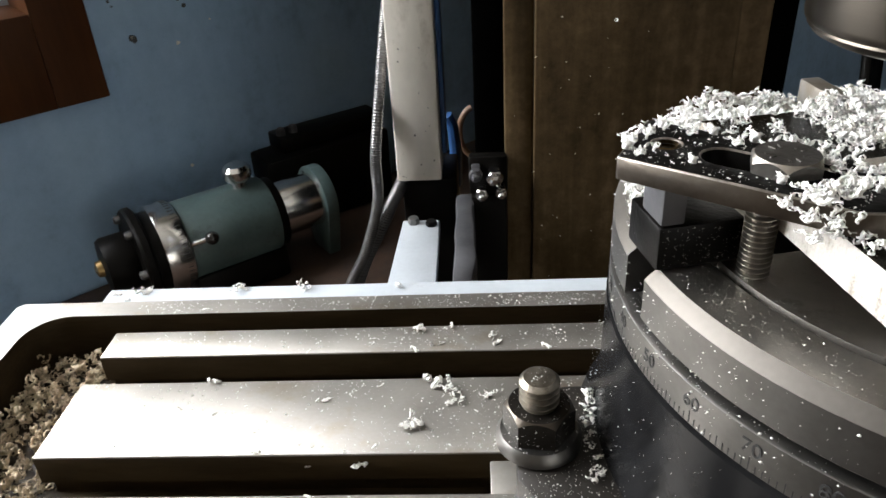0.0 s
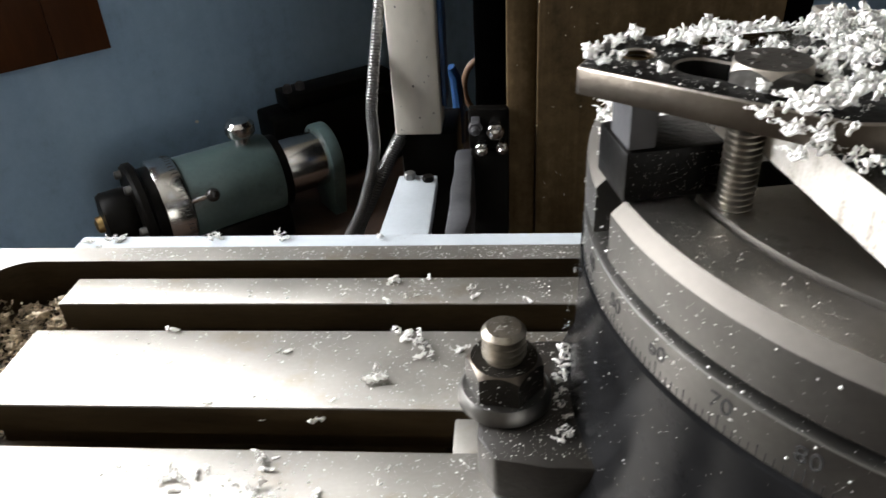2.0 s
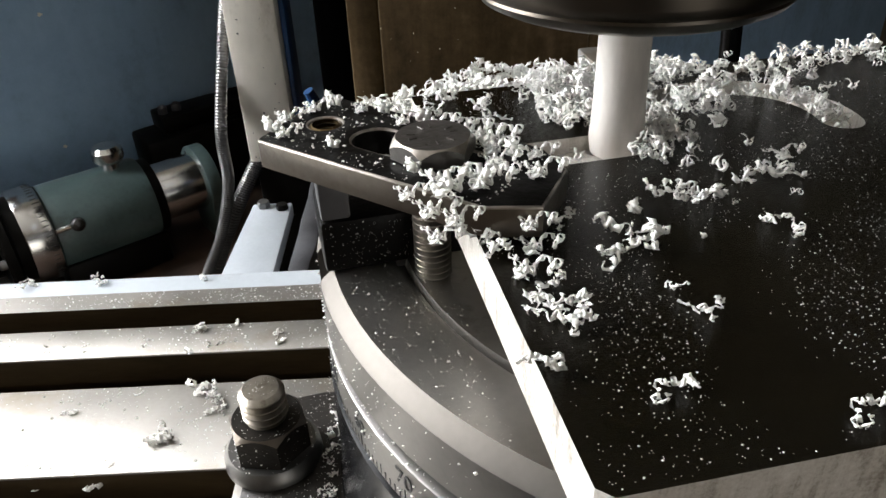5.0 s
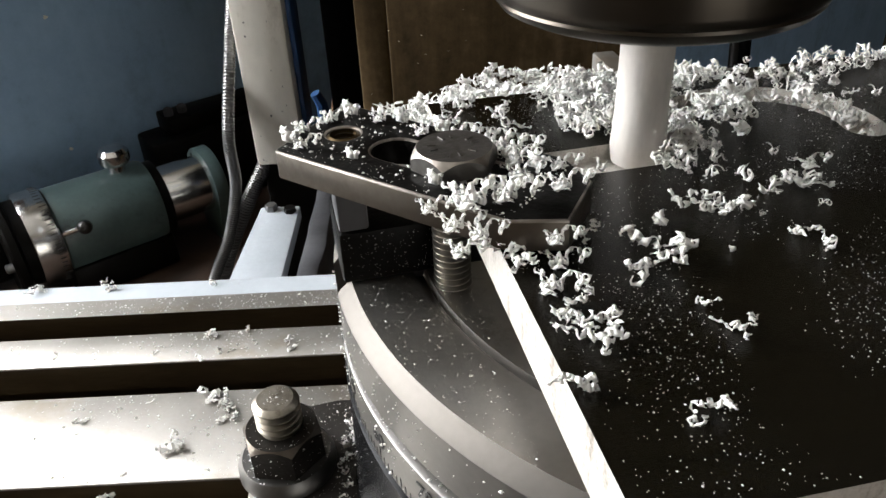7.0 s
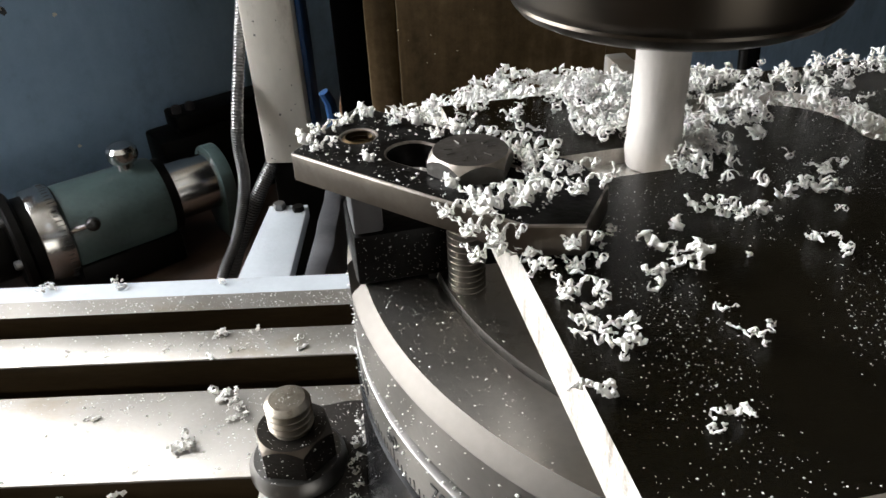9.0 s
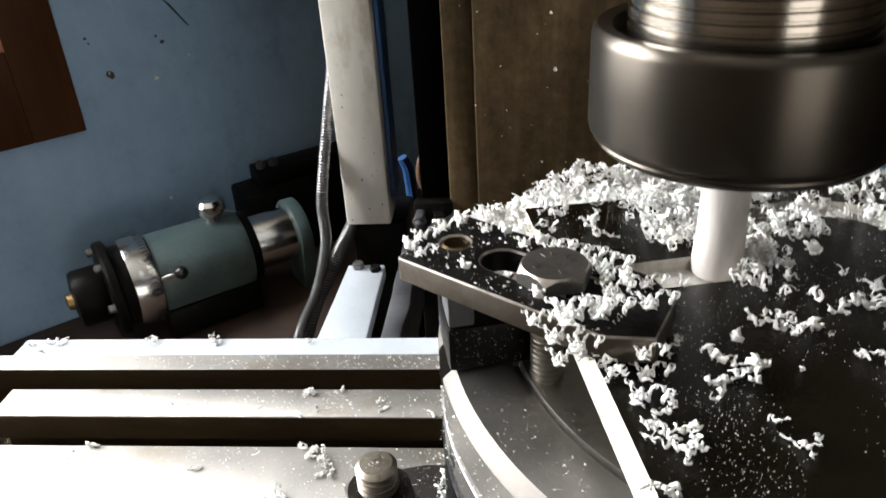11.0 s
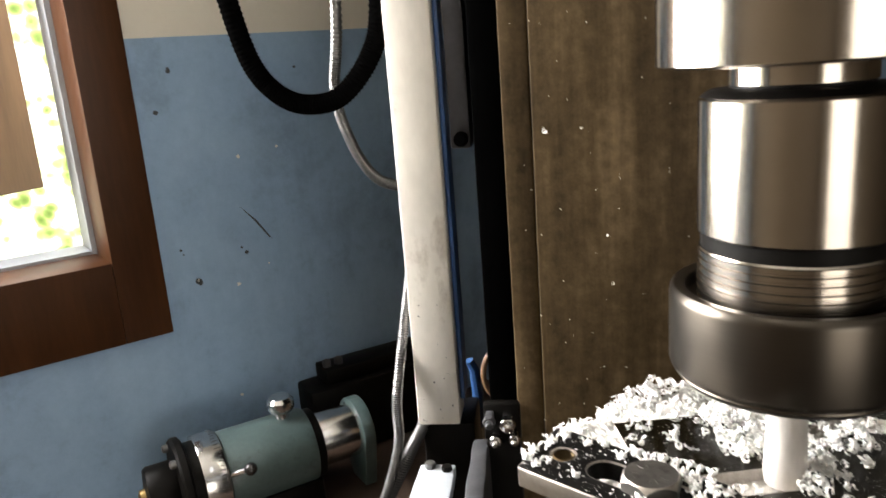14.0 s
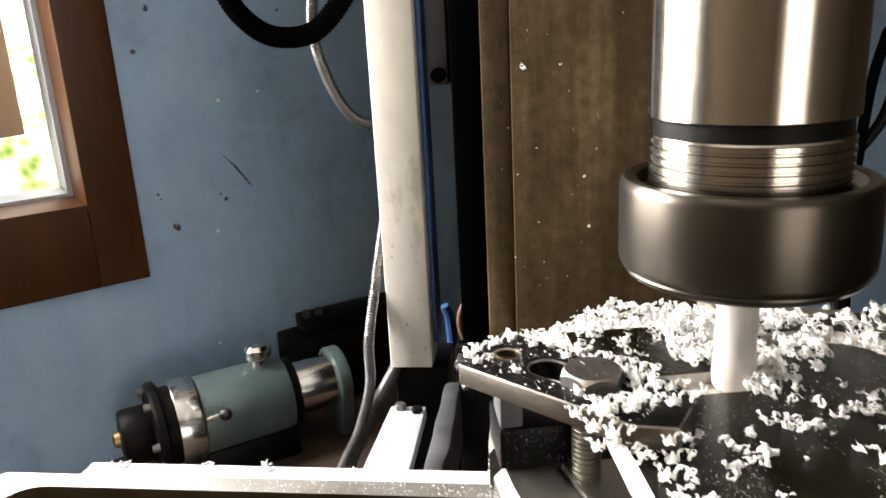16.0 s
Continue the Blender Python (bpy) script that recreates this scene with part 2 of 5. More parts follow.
def bm_plate(bm, outer, holes, z0, z1, m=None):
    """A plate with an outline and holes; returns the top faces."""
    loops = [outer, *holes]
    rings, edges = [], []
    for lp in loops:
        vs = [bm.verts.new((x, y, z1)) for x, y in lp]
        rings.append(vs)
        edges += [bm.edges.new((vs[i], vs[(i + 1) % len(vs)])) for i in range(len(vs))]
    top = [f for f in bmesh.ops.triangle_fill(bm, use_beauty=True, edges=edges)["geom"] if isinstance(f, bmesh.types.BMFace)]
    low = {}
    for vs in rings:
        for v in vs:
            low[v] = bm.verts.new((v.co.x, v.co.y, z0))
    for f in top:
        bm.faces.new([low[v] for v in reversed(f.verts)])
    for vs in rings:
        for i in range(len(vs)):
            a, b = vs[i], vs[(i + 1) % len(vs)]
            bm.faces.new((a, b, low[b], low[a]))
    if m is not None:
        bmesh.ops.transform(bm, matrix=m, verts=bm.verts)
    return top


def ring_pts(cx, cy, r, n=24, a0=0.0, a1=360.0):
    full = abs(a1 - a0) >= 360
    k = n if full else n - 1
    return [(cx + r * math.cos(radians(a0 + (a1 - a0) * i / k)), cy + r * math.sin(radians(a0 + (a1 - a0) * i / k))) for i in range(n)]


def bm_hex(bm, af, z0, z1, m=None, cham=0.0012):
    """A hexagonal head or nut; a turned cone cuts its top corners into crescents, which take slot 1."""
    n, apothem = 8, af / 2
    rim = []
    for i in range(6 * n):
        a = 2 * math.pi * i / (6 * n)
        off = (a + math.pi / 6) % (math.pi / 3) - math.pi / 6
        rim.append((a + math.pi / 6, apothem / math.cos(off)))
    r_in = apothem * 0.97
    slope = cham / (apothem / math.cos(math.pi / 6) - r_in)
    low = [bm.verts.new((r * math.cos(a), r * math.sin(a), z0)) for a, r in rim]
    mid = [bm.verts.new((r * math.cos(a), r * math.sin(a), z1 - slope * (r - r_in))) for a, r in rim]
    top = [bm.verts.new((r_in * math.cos(a), r_in * math.sin(a), z1)) for a, r in rim]
    for k in range(6 * n):
        q = (k + 1) % (6 * n)
        bm.faces.new((low[k], low[q], mid[q], mid[k]))
        bm.faces.new((mid[k], mid[q], top[q], top[k])).material_index = 1
    bm.faces.new(list(reversed(low)))
    bm.faces.new(top)
    if m is not None:
        bmesh.ops.transform(bm, matrix=m, verts=low + mid + top)


def thread_profile(r, z0, z1, pitch=0.002, root=0.72):
    prof, z = [], z0
    while z < z1 - pitch:
        prof += [(r * root, z), (r * root, z + pitch * 0.22), (r, z + pitch * 0.55), (r, z + pitch * 0.72)]
        z += pitch
    return prof + [(r * 0.87, z), (r * 0.9, z1 - 0.0006), (r * 0.78, z1)]


def finish(ob_name, bm, mats, smooth=35):
    bmesh.ops.recalc_face_normals(bm, faces=bm.faces)
    me = bpy.data.meshes.new(ob_name)
    bm.to_mesh(me)
    bm.free()
    for mt in mats if isinstance(mats, (list, tuple)) else [mats]:
        me.materials.append(mt)
    if smooth:
        me.shade_smooth()
        me.set_sharp_from_angle(angle=radians(smooth))
    return me


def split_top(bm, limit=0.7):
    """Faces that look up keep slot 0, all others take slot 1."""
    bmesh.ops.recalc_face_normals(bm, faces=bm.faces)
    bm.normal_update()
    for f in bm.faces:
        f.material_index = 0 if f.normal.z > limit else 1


def thing(name, label, category, at=None, group="", kind=""):
    """An Empty at a thing's base, which its parts hang from."""
    ob = new(name)
    ob.empty_display_size = 0.02
    if at is not None:
        ob.matrix_basis = at
    return tagged(ob, label, category, group, kind)


def part(name, bm, material, parent=None, label="", smooth=35):
    ob = new(name, finish(name, bm, material, smooth))
    if parent is not None:
        ob.parent = parent
    if label:
        tagged(ob, label)
    return ob


def solid(name, bm, material, label="", category="", group="", kind="", smooth=35):
    return tagged(part(name, bm, material, None, "", smooth), label, category, group, kind)


# ---- plan ----
DISC = (0.1716, 0.2191)
DISC_R, DISC_TOP = 0.1160, 0.1040
SLOT_A = 189.5
BOARD_TOP, BOARD_CUT, BOARD_BOT = 0.1300, 0.1260, 0.1185
BOARD = pose(0.1062, 0.1007, 0, 0, 0, 9.8)
BOARD_W, BOARD_D = 0.175, 0.1400
RING_C, RING_IN, RING_OUT = (0.1655, 0.2125), 0.0172, 0.0280
SPIN = (0.1315, 0.2050)
CLAMP = pose(0.0482, 0.1956, 0, 0, 0, -36.3)
CLAMP_Z = (0.1316, 0.1380)
WALL_P, WALL_A = Vector((-0.418, 0.842, 0)), radians(43)
WALL = Matrix.Translation(WALL_P) @ Matrix.Rotation(WALL_A, 4, "Z")  # local x along the wall to the right, y out of the room
FLOOR = -0.95


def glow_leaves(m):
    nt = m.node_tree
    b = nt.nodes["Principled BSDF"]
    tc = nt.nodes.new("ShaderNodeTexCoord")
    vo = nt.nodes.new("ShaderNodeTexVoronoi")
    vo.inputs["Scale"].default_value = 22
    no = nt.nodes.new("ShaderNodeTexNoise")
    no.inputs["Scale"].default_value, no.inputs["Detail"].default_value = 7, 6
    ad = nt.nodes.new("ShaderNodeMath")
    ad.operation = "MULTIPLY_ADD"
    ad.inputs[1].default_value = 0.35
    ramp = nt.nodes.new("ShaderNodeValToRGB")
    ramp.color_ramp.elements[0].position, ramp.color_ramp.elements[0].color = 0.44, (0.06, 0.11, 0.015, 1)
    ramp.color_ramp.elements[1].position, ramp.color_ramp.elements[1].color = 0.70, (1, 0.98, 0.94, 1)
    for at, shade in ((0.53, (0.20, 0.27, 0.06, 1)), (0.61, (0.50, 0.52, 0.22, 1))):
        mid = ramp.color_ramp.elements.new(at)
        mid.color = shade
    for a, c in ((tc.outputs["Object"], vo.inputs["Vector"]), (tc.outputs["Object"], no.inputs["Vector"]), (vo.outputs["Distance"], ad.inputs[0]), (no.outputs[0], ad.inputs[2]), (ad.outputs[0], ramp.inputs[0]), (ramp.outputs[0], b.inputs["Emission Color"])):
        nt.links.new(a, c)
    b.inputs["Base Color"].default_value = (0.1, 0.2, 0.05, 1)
    # emission stands in for daylight on the leaves and in their gaps
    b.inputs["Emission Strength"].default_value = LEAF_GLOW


def glow_sky(m):
    nt = m.node_tree
    b = nt.nodes["Principled BSDF"]
    tc = nt.nodes.new("ShaderNodeTexCoord")
    no = nt.nodes.new("ShaderNodeTexNoise")
    no.inputs["Scale"].default_value, no.inputs["Detail"].default_value = 1.2, 4
    mix = nt.nodes.new("ShaderNodeMix")
    mix.data_type = "RGBA"
    mix.inputs[6].default_value, mix.inputs[7].default_value = (0.82, 0.9, 1.0, 1), (1.0, 1.0, 1.0, 1)
    nt.links.new(tc.outputs["Object"], no.inputs["Vector"])
    nt.links.new(no.outputs[0], mix.inputs[0])
    nt.links.new(mix.outputs[2], b.inputs["Emission Color"])
    b.inputs["Emission Strength"].default_value = SKY_GLOW


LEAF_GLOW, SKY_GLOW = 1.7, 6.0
backdrop_sky = bpy.data.materials.new("backdrop_sky")
backdrop_sky.use_nodes = True
glow_sky(backdrop_sky)
backdrop_leaf.use_nodes = True
glow_leaves(backdrop_leaf)

# ---- room ----
def make_room():
    L0, L1, top, th = -2.2, 3.2, 1.75, 0.13
    cream_z = 0.3145
    wx0, wx1, wz0, wz1 = -1.85, 0.0, -0.048, 1.10  # the window's opening, along the wall and up
    bm = bmesh.new()
    for a, b, c, d in ((L0, wx0, FLOOR, cream_z), (wx1, L1, FLOOR, cream_z), (wx0, wx1, FLOOR, wz0)):
        bm_box(bm, a, b, 0, th, c, d, WALL)
    wall = solid("wall_north", bm, wall_blue, "blue painted workshop wall with scuffs and small holes", "wall", kind="structure", smooth=0)
    bm = bmesh.new()
    for a, b, c, d in ((L0, wx0, cream_z, top), (wx1, L1, cream_z, top), (wx0, wx1, wz1, top)):
        bm_box(bm, a, b, 0, th, c, d, WALL)
    solid("wall_north_upper", bm, wall_cream, "cream painted upper wall", "wall", kind="structure", smooth=0)
    # unseen room sides, coloured dark to hold back bounced light
    for nm, box in (("wall_west", (L0 - 0.12, L0, -3.6, 0.13)), ("wall_east", (L1, L1 + 0.12, -3.6, 0.13))):
        bm = bmesh.new()
        bm_box(bm, *box, FLOOR, top, WALL)
        solid(nm, bm, unseen_dark_wall, "unseen plain dark wall that limits bounced light", "wall", kind="structure", smooth=0)
    # opening added for the fill lamp; no doorway is in view
    bm = bmesh.new()
    for a, b, c, d in ((L0, -1.56, FLOOR, top), (-0.14, L1, FLOOR, top), (-1.56, -0.14, 1.15, top)):
        bm_box(bm, a, b, -3.72, -3.6, c, d, WALL)
    solid("wall_south", bm, unseen_dark_wall, "unseen dark wall with an assumed doorway for the fill lamp", "wall", kind="structure", smooth=0)
    bm = bmesh.new()
    bm_box(bm, L0, L1, -3.72, 0.13, FLOOR - 0.1, FLOOR, WALL)
    solid("floor", bm, rust_brown, "dark oily concrete workshop floor", "floor", kind="structure", smooth=0)
    # unseen ceiling, kept pale so that it bounces fill light
    bm = bmesh.new()
    bm_box(bm, L0, L1, -3.72, 0.13, top, top + 0.1, WALL)
    solid("ceiling", bm, fill_ceiling_white, "unseen pale ceiling that bounces light down", "ceiling", kind="structure", smooth=0)

    # scuffs and plugged holes, each a shallow mark on the paint
    rng = random.Random(4)
    def mark(name, x, z, r, material):
        bm = bmesh.new()
        pts = [(x + r * rng.uniform(0.6, 1.1) * math.cos(k * 0.7), z + r * rng.uniform(0.6, 1.1) * math.sin(k * 0.7)) for k in range(9)]
        bm_prism(bm, pts, -0.0002, 0.0008, WALL @ Matrix.Rotation(radians(90), 4, "X"))
        part(name, bm, material, wall)

    for x, z, r in ((0.0437, 0.0078, 0.0055), (0.0264, 0.0529, 0.0020), (0.1117, 0.0332, 0.0030), (0.0234, 0.2267, 0.0036), (0.0461, 0.2754, 0.0036), (0.2125, 0.2691, 0.0026), (0.1060, 0.0410, 0.0018), (0.0290, 0.0470, 0.0014)):
        mark("plugged_hole", x, z, r, scuff)
    for x, z, r in ((0.1185, 0.161, 0.0026), (0.0952, -0.0075, 0.0028), (0.1731, 0.1677, 0.0020), (0.0769, -0.1628, 0.0024), (0.0425, 0.0098, 0.0022), (0.141, 0.0120, 0.0012)):
        mark("paint_chip", x, z, r, wall_cream)
    bm = bmesh.new()
    bm_prism(bm, [(0.111, 0.0955), (0.131, 0.0745), (0.150, 0.0450), (0.146, 0.0475), (0.127, 0.0755)], -0.0002, 0.0008, WALL @ Matrix.Rotation(radians(90), 4, "X"))
    part("scratch", bm, scuff, wall)

    # window
    win = thing("window_1", "dark brown varnished wooden window frame, opened onto bright foliage", "window", WALL, kind="structure")
    sx, rz = 0.058, 0.104
    bars = (("stile", wx1 - sx, wx1 - 0.0005, wz0 + 0.0005, wz1), ("stile", wx0 + 0.0005, wx0 + sx, wz0 + 0.0005, wz1), ("rail", wx0 + sx, wx1 - sx, wz0 + 0.0005, wz0 + rz), ("rail", wx0 + sx, wx1 - sx, wz1 - sx, wz1 - 0.0005))
    for nm, a, b, c, d in bars:
        bm = bmesh.new()
        bm_box(bm, a, b, -0.008, 0.07, c, d, None, 0.0015)
        part(nm, bm, wood_brown, win)
    for nm, a, b, c, d in (("reveal", wx1 - sx - 0.006, wx1 - 0.001, wz0 + 0.001, wz1), ("sill", wx0 + 0.001, wx1 - sx - 0.0065, wz0 + 0.001, wz0 + rz + 0.004)):
        bm = bmesh.new()
        bm_box(bm, a, b, 0.0705, 0.125, c, d)
        part(nm, bm, white_paint, win)
    bm = bmesh.new()
    bm_box(bm, -1.149, 0.0, -0.018, 0.018, 0.07, 0.80, Matrix.Translation((-0.02, 0.80, 0)) @ Matrix.Rotation(radians(31.5), 4, "Z"), 0.002)
    # lighter than the frame's wood: outdoor sunlight is in the colour
    part("shutter", bm, wood_sunlit, win, "open wooden shutter, sunlight put into its tan colour")
    # glowing panels outside: foliage in view, unseen sky above it for the table's reflection
    bm = bmesh.new()
    bm_box(bm, -4.5, 2.5, 1.6, 1.62, 1.1, 4.6, WALL)
    solid("backdrop_sky", bm, backdrop_sky, "bright hazy sky above the foliage", "backdrop", kind="structure", smooth=0)
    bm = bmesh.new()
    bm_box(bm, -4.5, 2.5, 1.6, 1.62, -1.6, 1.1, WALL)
    solid("backdrop", bm, backdrop_leaf, "foliage backdrop outside the window, its daylight put in as glow", "backdrop", kind="structure", smooth=0)


make_room()


# ---- milling machine table ----
def make_mill_table():
    t = thing("milling_table", "ground steel milling machine table with T-slots and a chip gutter", "milling table", Matrix())
    X0, X1, E0, Z0 = -0.238, 0.62, -0.173, -0.014
    for y0, y1 in ((0.122, 0.142), (0.161, 0.2055), (0.2256, 0.2714), (0.2903, 0.3105)):
        bm = bmesh.new()
        # the lips overhang the wider foot of each slot
        pts = [(y0, 0), (y1, 0), (y1, Z0), (y1 - 0.006, Z0), (y1 - 0.006, -0.026), (y0 + 0.006, -0.026), (y0 + 0.006, Z0), (y0, Z0)]
        bm_prism(bm, pts, E0, X1, Matrix(((0, 0, 1, 0), (1, 0, 0, 0), (0, 1, 0, 0), (0, 0, 0, 1))))
        es = [e for e in bm.edges if all(v.co.z > -0.0001 for v in e.verts)]
        bmesh.ops.bevel(bm, geom=es, offset=0.0007, segments=2, affect="EDGES", profile=0.5)
        # tops keep ground steel, sides take the colour with shade in it
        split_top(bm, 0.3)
        part("bar", bm, [ground_steel, shaded_slot_steel], t)
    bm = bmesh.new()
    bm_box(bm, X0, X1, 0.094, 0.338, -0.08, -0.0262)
    part("bed", bm, shaded_slot_steel, t)
    # rim round the gutter, with rounded inner corners
    inner = [(X1 + 0.0, 0.3255)] + [(-0.222 + 0.02 - 0.02 * math.sin(radians(a)), 0.3255 - 0.02 + 0.02 * math.cos(radians(a))) for a in range(0, 91, 15)]
    inner += [(-0.222 + 0.02 - 0.02 * math.cos(radians(a)), 0.107 + 0.02 - 0.02 * math.sin(radians(a))) for a in range(0, 91, 15)] + [(X1, 0.107)]
    outer = [(X1, 0.338), (X0 + 0.003, 0.338), (X0, 0.335), (X0, 0.097), (X0 + 0.003, 0.094), (X1, 0.094)]
    bm = bmesh.new()
    bm_plate(bm, inner + list(reversed(outer)), [], -0.026, 0.0)
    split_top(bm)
    part("rim", bm, [ground_steel, shaded_slot_steel], t, smooth=20)
    bm = bmesh.new()
    bm_box(bm, -0.207, X1, 0.3385, 0.374, -0.033, -0.0152, None, 0.001)
    part("rear_ledge", bm, white_paint, t, "white painted rear ledge")


make_mill_table()


# ---- rotary table ----
def make_rotary():
    at = Matrix.Translation((DISC[0], DISC[1], 0))
    t = thing("rotary_table", "steel rotary table with degree scale, bolted to the mill table", "rotary table", at)
    R, Z = DISC_R, DISC_TOP
    bm = bmesh.new()
    bm_lathe(bm, [(0.02, 0.0), (R + 0.010, 0.0), (R + 0.0075, 0.004), (R + 0.0045, 0.010), (R + 0.002, 0.020), (R + 0.001, 0.036), (R + 0.0006, 0.062), (R + 0.0006, 0.0685), (R - 0.002, 0.0698)], 128)
    part("base", bm, cast_grey, t)
    # lug with its slot for the clamping bolt
    bm = bmesh.new()
    ox, oy = -DISC[0], -DISC[1]
    lug = [(0.073, 0.184), (0.072, 0.244), (0.044, 0.244), (0.028, 0.240), (0.0225, 0.232), (0.0225, 0.2235), (0.034, 0.2235), (0.034, 0.2050), (0.0225, 0.2050), (0.0225, 0.196), (0.028, 0.187), (0.044, 0.184)]
    bm_prism(bm, [(x + ox, y + oy) for x, y in lug], 0.0005, 0.0178, None, 0.0012)
    part("lug", bm, lug_iron, t)
    bm = bmesh.new()
    bm_lathe(bm, [(R - 0.004, 0.0698), (R, 0.0702), (R, 0.0826), (R - 0.0006, 0.083), (R - 0.005, 0.083)], 128)
    ring = part("scale_ring", bm, ring_steel, t, "dull grey engraved degree ring")
    # graduations: a long mark each ten degrees, a middling one each five
    bm = bmesh.new()
    for d in range(360):
        h = 0.0042 if d % 10 == 0 else 0.0034 if d % 5 == 0 else 0.0024
        m = Matrix.Rotation(radians(d + 146.5), 4, "Z")
        bm_box(bm, R - 0.0004, R + 0.00012, -0.00013, 0.00013, 0.0704, 0.0704 + h, m)
    part("graduation", bm, ink_black, ring, smooth=0)
    for n in range(0, 360, 10):
        a = n + 146.5
        cu = bpy.data.curves.new("numeral", "FONT")
        cu.body, cu.size, cu.extrude, cu.align_x, cu.align_y = str(n), 0.0062, 0.0001, "CENTER", "CENTER"
        cu.materials.append(ink_black)
        ob = new("numeral", cu)
        ob.matrix_basis = Matrix.Rotation(radians(a), 4, "Z") @ Matrix.Translation((R + 0.0001, 0, 0.0776)) @ Matrix.Rotation(radians(90), 4, "Z") @ Matrix.Rotation(radians(90), 4, "X")
        ob.parent = ring
    # disc: four sectors between the T-slots, on a core
    bm = bmesh.new()
    bm_lathe(bm, [(0.02, 0.0805), (R - 0.006, 0.0805), (R - 0.006, 0.0868), (0.02, 0.0868)], 96)
    part("disc_core", bm, dark_iron, t)
    h = 0.0068
    prof = [(0.018, 0.0868), (R - 0.0005, 0.0868), (R, 0.0873), (R, Z - 0.0037), (R - 0.0008, Z - 0.0026), (R - 0.0037, Z), (0.0972, Z), (0.0966, Z - 0.0020), (0.0948, Z - 0.0020), (0.0942, Z), (0.0600, Z), (0.0596, Z - 0.001), (0.0584, Z - 0.001), (0.0580, Z), (0.018, Z)]
    for k in range(4):
        bm = bmesh.new()
        n = 40
        grid = []
        for r, z in prof:
            lim = math.asin(h / r)
            a0, a1 = radians(SLOT_A + 90 * k) + lim, radians(SLOT_A + 90 * (k + 1)) - lim
            grid.append([bm.verts.new((r * math.cos(a0 + (a1 - a0) * i / n), r * math.sin(a0 + (a1 - a0) * i / n), z)) for i in range(n + 1)])
        for a, b in zip(grid, grid[1:] + grid[:1]):
            for i in range(n):
                bm.faces.new((a[i], a[i + 1], b[i + 1], b[i]))
        bm.faces.new([g[0] for g in grid])
        bm.faces.new([g[-1] for g in reversed(grid)])
        bmesh.ops.recalc_face_normals(bm, faces=bm.faces)
        bm.normal_update()
        # same steel by facing: rim and bevel darker, as their reflections are dimmer
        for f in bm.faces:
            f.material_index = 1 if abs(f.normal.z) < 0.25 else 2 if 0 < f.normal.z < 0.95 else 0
        part("disc_sector", bm, [disc_steel, ring_steel, dimmed_bevel], t)
    # plug screw in the rim
    m = Matrix.Rotation(radians(236), 4, "Z") @ Matrix.Translation((R - 0.001, 0, 0.0935)) @ Matrix.Rotation(radians(90), 4, "Y")
    bm = bmesh.new()
    bm_lathe(bm, [(0.0045, 0), (0.0045, 0.0016), (0.0035, 0.002), (0.0026, 0.0014), (0.0022, 0.0026), (0.001, 0.003)], 24, m)
    part("plug_screw", bm, bright_steel, t)


make_rotary()


def make_hold_down():
    at = Matrix.Translation((0.0312, 0.2145, 0))
    t = thing("clamping_bolt", "threaded T-slot bolt with hex nut and washer, holding the rotary table", "bolt", at)
    bm = bmesh.new()
    bm_box(bm, -0.018, 0.012, -0.0085, 0.0085, -0.0135, -0.0015, None, 0.0008)
    part("slot_nut", bm, ground_steel, t)
    bm = bmesh.new()
    bm_lathe(bm, [(0.0055, -0.001), (0.0055, 0.022)] + thread_profile(0.0072, 0.0232, 0.0474, 0.0026, 0.66) + [(0.0030, 0.0475), (0.0, 0.0475)], 48)
    part("stud", bm, stud_thread, t, "worn steel stud with brownish thread", 25)
    bm = bmesh.new()
    bm_lathe(bm, [(0.0072, 0.018), (0.0150, 0.018), (0.0158, 0.0188), (0.0156, 0.0215), (0.0140, 0.0238), (0.0072, 0.0238)], 48)
    part("washer", bm, ring_steel, t, "dull grey thick washer")
    bm = bmesh.new()
    bm_hex(bm, 0.0225, 0.0239, 0.0357, Matrix.Rotation(radians(52), 4, "Z"), 0.0024)
    part("nut", bm, [nut_iron, worn_lit_steel], t, smooth=20)


make_hold_down()


